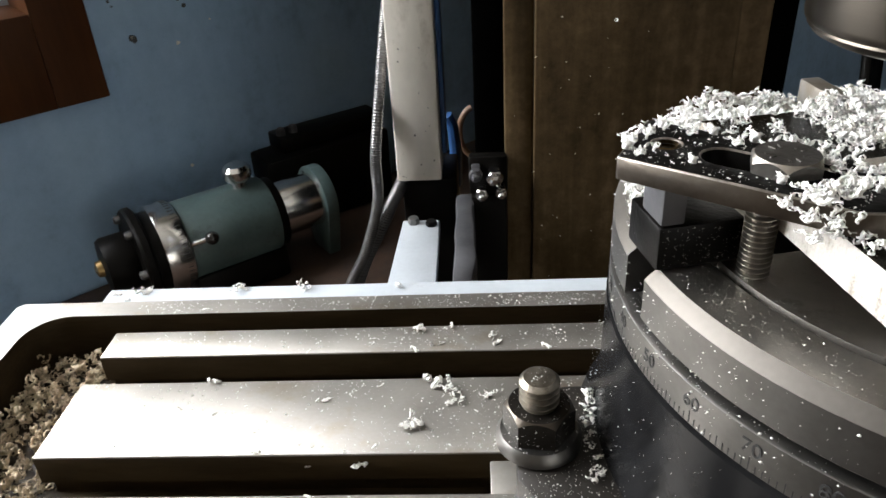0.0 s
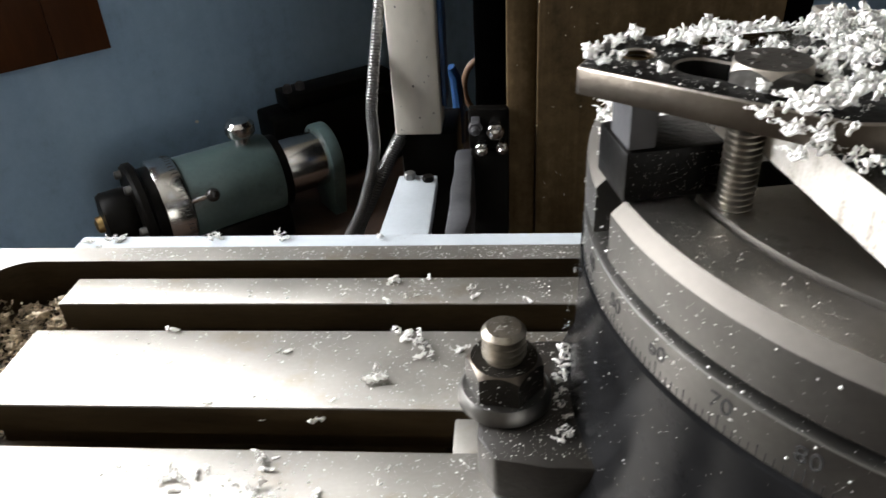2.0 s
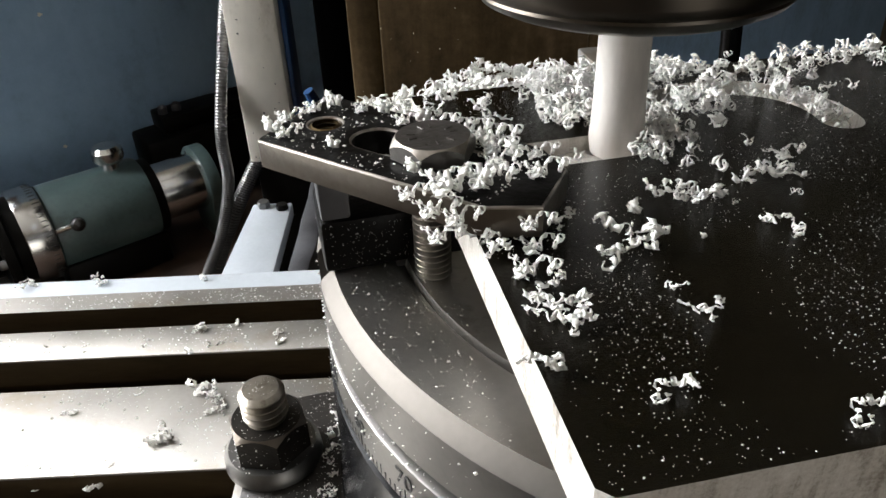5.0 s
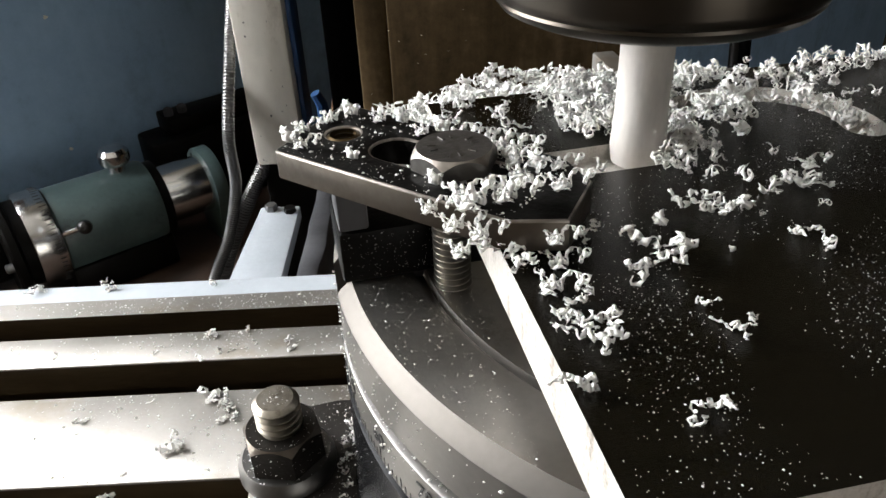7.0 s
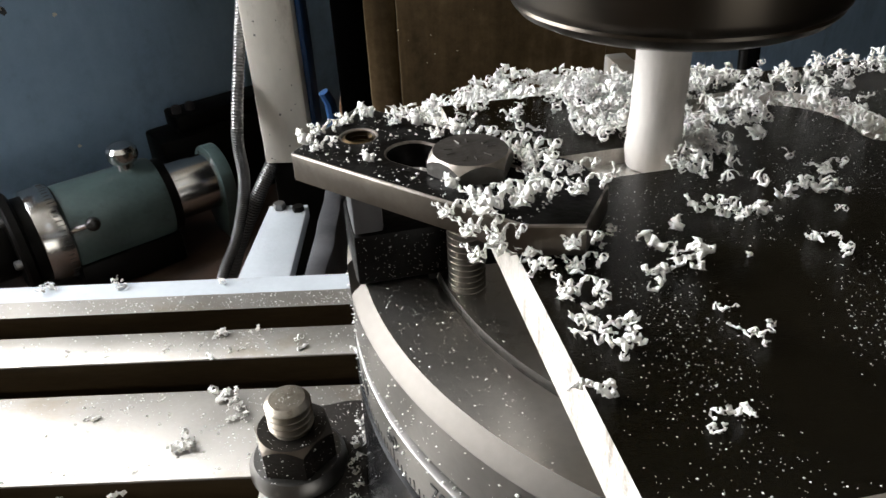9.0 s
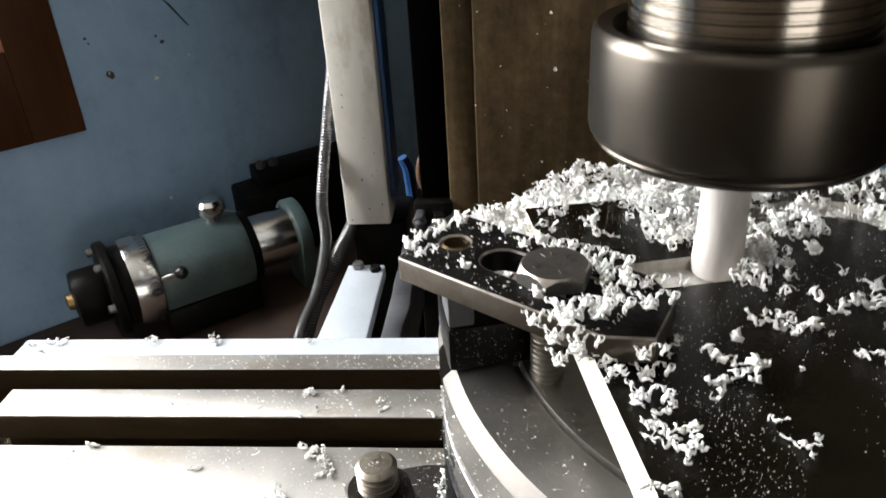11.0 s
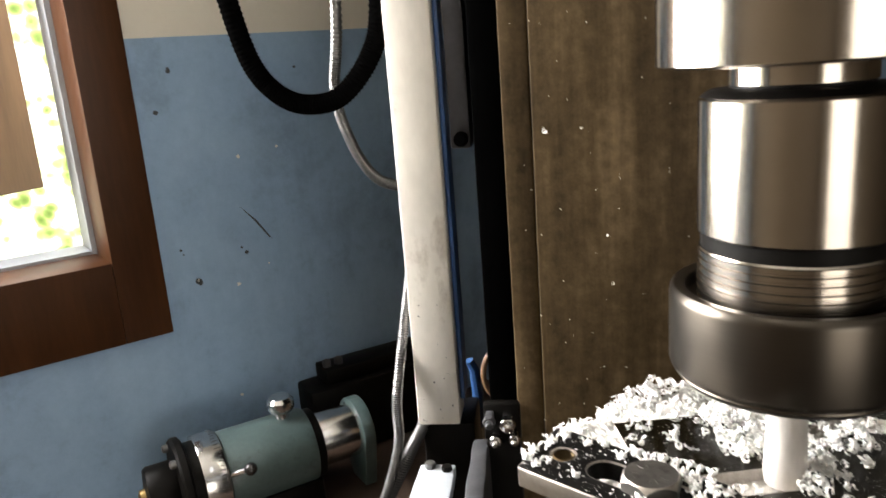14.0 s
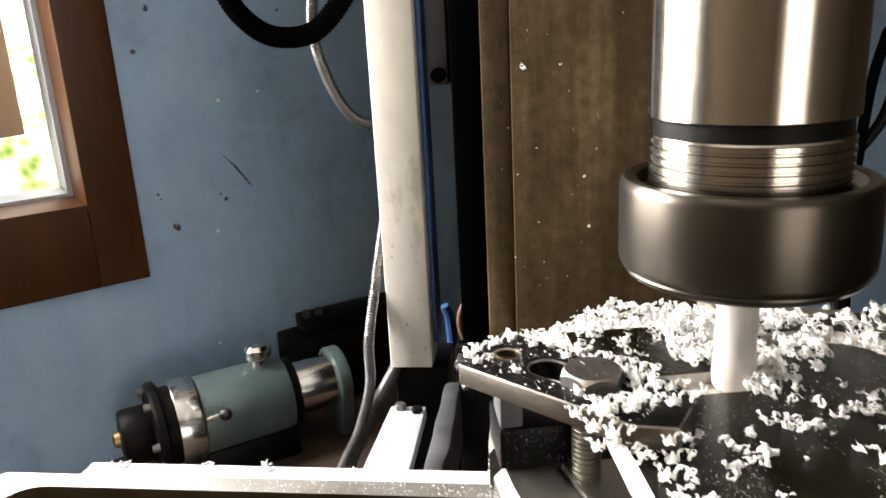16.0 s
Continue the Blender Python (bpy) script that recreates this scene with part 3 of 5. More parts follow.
# ---- work board, with the groove that the cutter has milled ----
def make_board():
    inv = BOARD.inverted()
    c = inv @ Vector((*RING_C, 0))
    a_start, a_end = -16.0, 176.0
    rc, hw = (RING_IN + RING_OUT) / 2, (RING_OUT - RING_IN) / 2
    e1 = (c.x + rc * math.cos(radians(a_end)), c.y + rc * math.sin(radians(a_end)))
    e0 = (c.x + rc * math.cos(radians(a_start)), c.y + rc * math.sin(radians(a_start)))
    hole = ring_pts(c.x, c.y, RING_OUT, 60, a_start, a_end) + ring_pts(*e1, hw, 12, a_end, a_end + 180)[1:-1]
    hole += ring_pts(c.x, c.y, RING_IN, 60, a_end, a_start) + ring_pts(*e0, hw, 12, a_start + 180, a_start + 360)[1:-1]
    p, q = inv @ Vector((SPIN[0] + 0.0010, SPIN[1] - 0.0030, 0)), inv @ Vector((0.105, 0.1965, 0))
    a = math.degrees(math.atan2(q.y - p.y, q.x - p.x))
    slot = ring_pts(q.x, q.y, 0.0066, 14, a - 90, a + 90) + ring_pts(p.x, p.y, 0.0068, 14, a + 90, a + 270)
    edge = [(0.002, 0), (BOARD_W - 0.002, 0), (BOARD_W, 0.002), (BOARD_W, BOARD_D), (0, BOARD_D), (0, 0.002)]
    b = thing("work_board", "black faced board with a cream core, milled with a curved groove", "board")
    bm = bmesh.new()
    top = bm_plate(bm, edge, [hole, slot], BOARD_CUT, BOARD_TOP)
    for f in bm.faces:
        f.material_index = 1
    for f in top:
        f.material_index = 0
    bmesh.ops.transform(bm, matrix=BOARD, verts=bm.verts)
    part("face_layer", bm, [board_black, board_core], b, "black glossy face with cream cut edges", 30)
    bm = bmesh.new()
    bm_plate(bm, edge, [], BOARD_BOT, BOARD_CUT, BOARD)
    part("core_layer", bm, board_core, b, "cream board core")
    bm = bmesh.new()
    bm_box(bm, 0.032, 0.145, 0.041, 0.121, DISC_TOP + 0.0002, BOARD_BOT, BOARD)
    solid("spacer_board", bm, shaded_slot_steel, "dark spacer plate between disc and work board", "plate")


make_board()


# ---- strap clamp ----
def make_clamp():
    z0, z1 = CLAMP_Z
    t = thing("strap_clamp", "black steel strap clamp with slot, holding the board's edge", "clamp", CLAMP)
    mid = 0.0142
    outline = [(0.0003, 0.0007), (0.0012, 0.0), (0.0598, 0.0), (0.0692, 0.0059), (0.0661, 0.0218), (0.0583, 0.0274), (0.0555, 0.0284), (-0.0030, 0.0290), (-0.0042, 0.0280)]
    slot = ring_pts(0.0500, mid, 0.0055, 12, -90, 90) + ring_pts(0.0234, mid, 0.0055, 12, 90, 270)
    tap = ring_pts(0.0078, mid + 0.0006, 0.0040, 24)
    bm = bmesh.new()
    bm_plate(bm, outline, [slot, tap], z0, z1)
    sharp = [e for e in bm.edges if len(e.link_faces) == 2 and e.calc_face_angle(0) > 1.0]
    # sides take a lighter steel: wear, plus side light put into the colour
    split_top(bm, 0.3)
    for f in bm.faces:
        m = f.calc_center_median()
        if 0.003 < m.x < 0.0565 and abs(m.y - mid) < 0.0085:
            f.material_index = 0
    bmesh.ops.bevel(bm, geom=sharp, offset=0.0005, segments=2, affect="EDGES", profile=0.5, material=2)
    part("strap", bm, [black_oxide, worn_lit_steel, worn_edge], t)
    bm = bmesh.new()
    prof = []
    for k in range(6):
        prof += [(0.0040, z0 + 0.0003 + k * 0.0011), (0.0031, z0 + 0.0008 + k * 0.0011)]
    bm_lathe(bm, prof, 24, Matrix.Translation((0.0078, mid + 0.0006, 0)), False)
    part("tapped_hole", bm, thread_brass, t, "worn brassy thread")
    b = thing("clamp_bolt", "steel hex bolt through the strap clamp", "bolt", CLAMP @ Matrix.Translation((0.0388, mid, 0)))
    bm = bmesh.new()
    bm_hex(bm, 0.0160, z1 + 0.0002, z1 + 0.0043, Matrix.Rotation(radians(49), 4, "Z"), 0.0018)
    head = part("head", bm, [head_steel, worn_edge], b, smooth=20)
    # raised grade marks round the head, worn past reading
    for k in range(9):
        bm = bmesh.new()
        bm_box(bm, 0.0036, 0.0054, -0.00025, 0.00025, z1 + 0.0043, z1 + 0.00455, Matrix.Rotation(radians(40 * k + 12 * (k % 2)), 4, "Z"))
        part("grade_mark", bm, head_steel, head)
    bm = bmesh.new()
    bm_lathe(bm, thread_profile(0.0044, 0.1043, z0 - 0.0002, 0.0016), 32, Matrix.Translation((-0.0040, 0.0034, 0)))
    part("shank", bm, stud_steel, b)
    # heel packing
    hb = thing("packing_block", "black steel packing block under the clamp's heel", "block", pose(0.0708, 0.2040, 0, 0, 0, 12))
    bm = bmesh.new()
    bm_box(bm, -0.0125, 0.0130, -0.0105, 0.010, DISC_TOP + 0.0002, 0.1180, None, 0.0012)
    part("block", bm, black_oxide, hb)
    bm = bmesh.new()
    bm_box(bm, -0.0120, -0.0050, -0.0100, 0.003, 0.1181, z0 - 0.0001, None, 0.0008)
    part("stud", bm, lump_grey, hb)
    # flat steel bar lying behind
    bm = bmesh.new()
    bm_box(bm, -0.004, 0.004, -0.032, 0.010, DISC_TOP + 0.0002, DISC_TOP + 0.014, pose(0.148, 0.303, 0, 0, 0, 8), 0.0008)
    solid("parallel_bar", bm, ground_steel, "ground steel parallel bar on the rotary disc", "bar")


make_clamp()


# ---- spindle ----
def make_spindle():
    at = Matrix.Translation((SPIN[0], SPIN[1], 0))
    t = thing("milling_chuck", "steel collet chuck with dark clamping nut, holding an end mill", "milling chuck", at)
    R, z = 0.0347, 0.1628  # nut radius and lower face
    bm = bmesh.new()
    bm_lathe(bm, [(0.0092, z + 0.0073), (0.0092, z + 0.0008), (0.0250, z), (0.0293, z + 0.0004), (0.0323, z + 0.0018), (0.0336, z + 0.0034), (0.0334, z + 0.0040), (0.0344, z + 0.0050), (R, z + 0.0063), (R, z + 0.0268), (0.0344, z + 0.0284), (0.0334, z + 0.0294), (0.0315, z + 0.0296), (0.0301, z + 0.0290), (0.0296, z + 0.0250)], 160)
    part("clamping_nut", bm, nut_steel, t, "dark brushed clamping nut")
    bm = bmesh.new()
    prof, top = [(0.0266, z + 0.022)], 0.2036
    h = z + 0.0225
    while h < top - 0.0010:
        prof += [(0.0266, h), (0.0266, h + 0.0013), (0.0260, h + 0.0016), (0.0260, h + 0.0021)]
        h += 0.0024
    bm_lathe(bm, prof + [(0.0264, top)], 160)
    part("threaded_collar", bm, turned_steel, t)
    bm = bmesh.new()
    bm_lathe(bm, [(0.0264, top), (0.0257, top + 0.0005), (0.0257, 0.2084), (0.0264, 0.2088)], 128)
    part("dark_groove", bm, dark_iron, t)
    bm = bmesh.new()
    bm_lathe(bm, [(0.0264, 0.2088), (0.0269, 0.2092), (0.0269, 0.2463), (0.0262, 0.2471)], 160)
    part("holder_body", bm, turned_steel, t)
    bm = bmesh.new()
    bm_lathe(bm, [(0.0262, 0.2471), (0.0240, 0.2487), (0.0185, 0.2492), (0.0185, 0.2545)], 96)
    part("drive_collar", bm, dark_iron, t)
    bm = bmesh.new()
    bm_lathe(bm, [(0.0190, 0.2500), (0.0190, 0.2552), (0.0372, 0.2554), (0.0385, 0.2562), (0.0385, 0.2765), (0.0370, 0.2775)], 160)
    part("spindle_nose", bm, turned_steel, t)
    bm = bmesh.new()
    bm_lathe(bm, [(0.0370, 0.2775), (0.0440, 0.2785), (0.0440, 0.60)], 128)
    part("quill", bm, white_paint, t)
    bm = bmesh.new()
    bm_lathe(bm, [(0.0050, 0.1264), (0.0060, 0.1270), (0.0065, 0.131), (0.0063, 0.134), (0.0060, 0.140), (0.0059, 0.156), (0.0062, z + 0.004)], 48)
    part("end_mill", bm, spun_white, t, "end mill coated with white plastic dust")


nut_steel = node_mat("nut_steel", (0.078, 0.068, 0.056), 0.33, 1.0, 0.10, 20, 900, 0.03, stretch=(0.03, 0.03, 2.0), brushed=0.5)
make_spindle()


# ---- machine column, post and bracket behind the table ----
def make_column():
    t = thing("machine_column", "oily brown machine column with black way strip", "machine column")
    bm = bmesh.new()
    bm_box(bm, 0.0545, 0.2000, 0.560, 1.0, FLOOR, 0.9, None, 0.002)
    part("column_face", bm, column_dirt, t)
    for x0, x1 in ((0.0320, 0.0543), (0.2002, 0.2244)):
        bm = bmesh.new()
        bm_box(bm, x0, x1, 0.566, 1.0, FLOOR, 0.9, None, 0.002)
        part("way_edge", bm, column_dirt, t)
    for x0, x1 in ((0.0085, 0.0318), (0.2246, 0.2446)):
        bm = bmesh.new()
        bm_box(bm, x0, x1, 0.572, 1.0, -0.052, 0.9, None, 0.002)
        part("way_strip", bm, rubber_black, t, "matt black rubber strip")


make_column()


def make_post():
    t = thing("steel_post", "cream painted square steel post with chipped dark spots", "post")
    x0, x1, y0, y1, zb = -0.0575, -0.0200, 0.583, 0.622, -0.050
    bm = bmesh.new()
    bm_box(bm, x0, x1, y0, y1, zb, 0.9, None, 0.0022)
    part("tube", bm, post_paint, t)
    bm = bmesh.new()
    bm_box(bm, x1 + 0.0006, x1 + 0.0045, y0 + 0.010, y1, zb + 0.02, 0.9, None, 0.001)
    part("blue_edge", bm, blue_paint, t)
    bm = bmesh.new()
    bm_box(bm, x0 + 0.003, x1 + 0.012, y0 + 0.004, y1 + 0.02, -0.30, zb - 0.0005, None, 0.002)
    part("foot", bm, dark_iron, t)
    rng = random.Random(11)
    for k in range(14):
        u, v, r = rng.uniform(0.08, 0.92), rng.random() ** 2 * 0.12, rng.uniform(0.0003, 0.0009)
        pts = [(r * rng.uniform(0.4, 1.3) * math.cos(q * 0.78), r * rng.uniform(0.3, 1.6) * math.sin(q * 0.78)) for q in range(8)]
        bm = bmesh.new()
        bm_prism(bm, pts, 0, 0.0002, Matrix.Translation((x0 + u * (x1 - x0), y0 + 0.00002, zb + 0.004 + v)) @ Matrix.Rotation(radians(90), 4, "X"))
        part("paint_chip", bm, scuff, t)
    b = thing("bracket", "white painted steel bracket bolted below the post", "bracket")
    bm = bmesh.new()
    bm_prism(bm, [(-0.0575, 0.40), (-0.0205, 0.40), (-0.0218, 0.546), (-0.0515, 0.546)], -0.078, -0.067, None, 0.001)
    part("plate", bm, white_paint, b)
    bm = bmesh.new()
    bm_hex(bm, 0.008, -0.067, -0.062, Matrix.Translation((-0.0425, 0.541, 0)))
    part("bolt_head", bm, [conduit_steel, conduit_steel], b)
    bm = bmesh.new()
    bm_hex(bm, 0.008, -0.067, -0.063, Matrix.Translation((-0.028, 0.537, 0)))
    part("bolt_head", bm, [dark_iron, dark_iron], b)
    # lumpy grey casting next to it
    bm = bmesh.new()
    bm_box(bm, -0.0085, 0.0065, 0.425, 0.570, -0.110, -0.056, None, 0.0035)
    bmesh.ops.subdivide_edges(bm, edges=[e for e in bm.edges if e.calc_length() > 0.05], cuts=24, use_grid_fill=True)
    for v in bm.verts:
        v.co += Vector((1, 0, 1)) * 0.0022 * noise.noise(v.co * 45)
    solid("cast_lug", bm, lump_grey, "rough grey cast lug beside the bracket", "casting")
    # dark cover and greasy ledge between post and column
    bm = bmesh.new()
    bm_box(bm, -0.075, 0.40, 0.44, 0.72, -0.36, -0.17, None, 0.004)
    solid("machine_knee", bm, dark_iron, "dark greasy machine knee below the table", "machine part")


make_post()


def make_fittings():
    t = thing("pipe_fitting", "shiny bolted pipe fitting on a dark block", "fitting")
    bm = bmesh.new()
    bm_box(bm, 0.004, 0.0335, 0.558, 0.585, -0.1695, -0.053, None, 0.003)
    part("block", bm, dark_iron, t)
    for x, z, r, mt in ((0.0235, -0.033, 0.0070, bright_steel), (0.0085, -0.030, 0.0055, lump_grey), (0.0285, -0.046, 0.0050, bright_steel), (0.0130, -0.047, 0.0055, bright_steel)):
        bm = bmesh.new()
        bm_box(bm, x - 0.6 * r, x + 0.6 * r, 0.552, 0.569, z - 1.1 * r, z + 0.8 * r, None, 0.001)
        bm_hex(bm, 1.7 * r, 0, 0.006, Matrix.Translation((x, 0.5518, z)) @ Matrix.Rotation(radians(90), 4, "X"))
        bm_lathe(bm, [(r * 0.6, 0.006), (r * 0.6, 0.010), (r * 0.3, 0.0115)], 12, Matrix.Translation((x, 0.5518, z)) @ Matrix.Rotation(radians(90), 4, "X"))
        part("cap", bm, [mt, mt], t)
    bm = bmesh.new()
    bm_box(bm, 0.003, 0.034, 0.561, 0.5715, -0.0530, -0.020, None, 0.002)
    part("back_plate", bm, dark_iron, t)
    bm = bmesh.new()
    bm_tube(bm, [(0.010 - 0.017 * math.cos(radians(a)), 0.690, -0.050 + 0.026 * math.sin(radians(a))) for a in range(-70, 75, 8)] , 0.0030, 10)
    bm_tube(bm, [(0.0042, 0.690, -0.0742), (0.006, 0.690, -0.12), (0.006, 0.690, -0.1695)], 0.0030, 10)
    solid("pipe_bend", bm, pipe_brown, "dull brownish pipe bend behind the post", "pipe")
    h = thing("lever", "blue plastic covered lever behind the post", "lever")
    bm = bmesh.new()
    bm_tube(bm, [(-0.012, 0.66, -0.090), (-0.010, 0.655, -0.055), (-0.012, 0.652, -0.027), (-0.016, 0.65, -0.017)], lambda s: 0.0065 - 0.002 * s, 10)
    part("grip", bm, blue_paint, h)
    bm = bmesh.new()
    bm_tube(bm, [(-0.012, 0.661, -0.17), (-0.012, 0.66, -0.089)], 0.004, 8)
    part("rod", bm, conduit_steel, h)
    g = thing("scale_reader", "grey reader box with black knob beside the post", "reader box")
    bm = bmesh.new()
    bm_box(bm, -0.012, 0.0045, 0.592, 0.640, 0.192, 0.60, None, 0.002)
    part("box", bm, lump_grey, g)
    bm = bmesh.new()
    bm_lathe(bm, [(0.006, 0), (0.006, 0.006), (0.004, 0.008)], 16, Matrix.Translation((-0.003, 0.5915, 0.200)) @ Matrix.Rotation(radians(90), 4, "X"))
    part("knob", bm, rubber_black, g)


make_fittings()


def smooth_path(pts, n=60):
    """Catmull-Rom through the given points."""
    pts = [Vector(p) for p in pts]
    pts = [2 * pts[0] - pts[1]] + pts + [2 * pts[-1] - pts[-2]]
    out, spans = [], len(pts) - 3
    for i in range(n + 1):
        u = min(i / n * spans, spans - 1e-6)
        k = int(u)
        f = u - k
        a, b, c, d = pts[k:k + 4]
        out.append(0.5 * ((2 * b) + (c - a) * f + (2 * a - 5 * b + 4 * c - d) * f * f + (3 * b - a - 3 * c + d) * f ** 3))
    return out


def make_hose(name, pts, r, ribs, material, label, depth=0.22):
    bm = bmesh.new()
    n = ribs * 4
    bm_tube(bm, smooth_path(pts, n), lambda s: r * (1 + depth * (0.5 if int(round(s * n)) % 4 in (0, 1) else -0.5)), 12)
    solid(name, bm, material, label, "hose", smooth=50)


make_hose("flexible_conduit", [(-0.040, 0.642, 0.60), (-0.041, 0.640, 0.20), (-0.0520, 0.636, 0.120), (-0.0600, 0.618, 0.080), (-0.0655, 0.592, 0.035), (-0.0720, 0.570, -0.0185), (-0.0740, 0.569, -0.060), (-0.0885, 0.567, -0.107), (-0.1085, 0.565, -0.148), (-0.13, 0.56, -0.22)], 0.0044, 230, conduit_steel, "flexible steel conduit coming from behind the post", 0.15)
make_hose("flexible_conduit", [(-0.0480, 0.600, -0.044), (-0.0600, 0.583, -0.062), (-0.0735, 0.574, -0.086), (-0.093, 0.574, -0.125), (-0.112, 0.574, -0.175)], 0.0054, 60, conduit_steel, "flexible steel conduit bent under the post", 0.28)
make_hose("cable_hose", [(-0.222, 0.62, 0.55), (-0.202, 0.62, 0.38), (-0.1945, 0.62, 0.322), (-0.1811, 0.62, 0.271), (-0.1605, 0.62, 0.2445), (-0.1365, 0.62, 0.2345), (-0.1062, 0.62, 0.2395), (-0.0781, 0.62, 0.270), (-0.0663, 0.62, 0.309), (-0.064, 0.62, 0.40), (-0.068, 0.62, 0.55)], 0.0086, 120, rubber_black, "black ribbed cable hose hanging in a loop", 0.10)
make_hose("flexible_conduit", [(-0.106, 0.66, 0.55), (-0.1128, 0.66, 0.32), (-0.1215, 0.66, 0.244), (-0.1122, 0.66, 0.198), (-0.0951, 0.66, 0.166), (-0.0752, 0.66, 0.1545), (-0.04, 0.66, 0.152)], 0.0050, 150, conduit_steel, "grey steel conduit curving behind the post", 0.16)
make_hose("machine_cable", [(0.340, 0.60, 0.50), (0.3402, 0.60, 0.2375), (0.3425, 0.60, 0.205), (0.3413, 0.60, 0.178), (0.3345, 0.60, 0.152), (0.3249, 0.60, 0.1358), (0.314, 0.60, 0.120), (0.308, 0.595, 0.09), (0.300, 0.56, 0.0)], 0.0042, 20, dark_iron, "dark machine cable curving beside the column", 0.0)
make_hose("machine_cable", [(0.338, 0.59, 0.50), (0.3335, 0.59, 0.245), (0.327, 0.59, 0.215), (0.320, 0.59, 0.18), (0.3165, 0.59, 0.13), (0.312, 0.585, 0.08), (0.305, 0.555, 0.0)], 0.0040, 20, rubber_black, "black machine cable beside the column", 0.0)


# ---- dividing head on the shelf by the wall ----
def make_dividing_head():
    z = -0.207
    rot = Matrix.Rotation(radians(37.5), 4, "Z")
    base = Matrix.Translation((-0.414, 0.716, z)) @ rot
    t = thing("dividing_head", "green painted dividing head with graduated ring, lying on the shelf", "dividing head", base)
    ax = Matrix.Rotation(radians(90), 4, "Y")  # local x is the spindle's axis

    def turned(name, prof, mat, label="", parent=t, off=(0, 0, 0)):
        bm = bmesh.new()
        bm_lathe(bm, prof, 56, Matrix.Translation(off) @ ax)
        return part(name, bm, mat, parent, label)

    hub = turned("hub", [(0.016, -0.002), (0.031, 0.0), (0.0335, 0.004), (0.0335, 0.030), (0.031, 0.034)], dark_iron)
    turned("centre", [(0.004, -0.010), (0.009, -0.008), (0.010, -0.001)], brass, "brassy centre", hub)
    fl = turned("index_plate", [(0.031, 0.033), (0.055, 0.034), (0.0575, 0.037), (0.0575, 0.044), (0.053, 0.047)], dark_iron)
    for a in (60, 120, 180, 300):
        m = Matrix.Translation((0.034, 0.047 * math.cos(radians(a)), 0.047 * math.sin(radians(a)))) @ Matrix.Rotation(radians(-90), 4, "Y")
        bm = bmesh.new()
        bm_lathe(bm, [(0.005, 0), (0.005, 0.006), (0.0035, 0.0075)], 12, m)
        part("screw_head", bm, conduit_steel, fl)
    turned("neck", [(0.048, 0.047), (0.048, 0.058)], dark_iron)
    ring = turned("graduated_ring", [(0.048, 0.058), (0.0530, 0.0585), (0.0535, 0.060), (0.0535, 0.085), (0.0530, 0.0865), (0.046, 0.087)], bright_steel, "bright graduated ring")
    bm = bmesh.new()
    for a in range(0, 360, 6):
        m = Matrix.Rotation(radians(a), 4, "X") @ Matrix.Translation((0.0775, 0, 0.0535))
        bm_box(bm, 0.0, 0.006 if a % 30 else 0.008, -0.0004, 0.0004, -0.0002, 0.0002, m)
    part("graduation", bm, ink_black, ring, smooth=0)
    turned("body", [(0.045, 0.087), (0.0490, 0.089), (0.0495, 0.092), (0.0495, 0.193), (0.0475, 0.198)], green_paint)
    turned("seal", [(0.044, 0.198), (0.0445, 0.1985), (0.0445, 0.209), (0.038, 0.210)], dark_iron)
    turned("sleeve", [(0.034, 0.209), (0.0345, 0.210), (0.0345, 0.262)], bright_steel, "bright turned sleeve")
    # flange arm, a drop-shaped plate
    bm = bmesh.new()
    pts = ring_pts(0, 0, 0.043, 20, -20, 200) + [(-0.030, -0.07), (-0.018, -0.085), (0.0, -0.085), (0.014, -0.07)]
    bm_prism(bm, pts, 0.0, 0.016, Matrix.Translation((0.262, 0, 0)) @ Matrix(((0, 0, 1, 0), (1, 0, 0, 0), (0, 1, 0, 0), (0, 0, 0, 1))), 0.0015)
    arm = part("flange_arm", bm, green_paint, t)
    for y, zz in ((0.018, 0.030), (-0.022, 0.026)):
        bm = bmesh.new()
        bm_lathe(bm, [(0.0035, 0), (0.003, 0.001)], 12, Matrix.Translation((0.2625, y, zz)) @ Matrix.Rotation(radians(-90), 4, "Y"))
        part("screw_hole", bm, ink_black, arm)
    # cast cradle, coloured near black for the shade under the body
    bm = bmesh.new()
    bm_box(bm, 0.085, 0.202, -0.044, 0.044, -0.070, -0.030, None, 0.006)
    part("cradle", bm, dark_iron, t)
    # locking lever with ball, and knob on top
    bm = bmesh.new()
    d0, d1 = Vector((0.088, -0.045, 0.016)), Vector((0.109, -0.060, 0.024))
    bm_tube(bm, [d0, d1], 0.0032, 10)
    lever = part("lever", bm, bright_steel, t)
    bm = bmesh.new()
    bmesh.ops.create_uvsphere(bm, u_segments=20, v_segments=12, radius=0.0078, matrix=Matrix.Translation(d1))
    part("ball", bm, ball_black, lever, "black plastic ball")
    bm = bmesh.new()
    bm_lathe(bm, [(0.009, 0.042), (0.009, 0.056), (0.015, 0.058), (0.0170, 0.062), (0.0170, 0.071), (0.013, 0.076), (0.004, 0.077)], 24, Matrix.Translation((0.170, -0.002, 0)))
    part("clamp_knob", bm, bright_steel, t)


make_dividing_head()


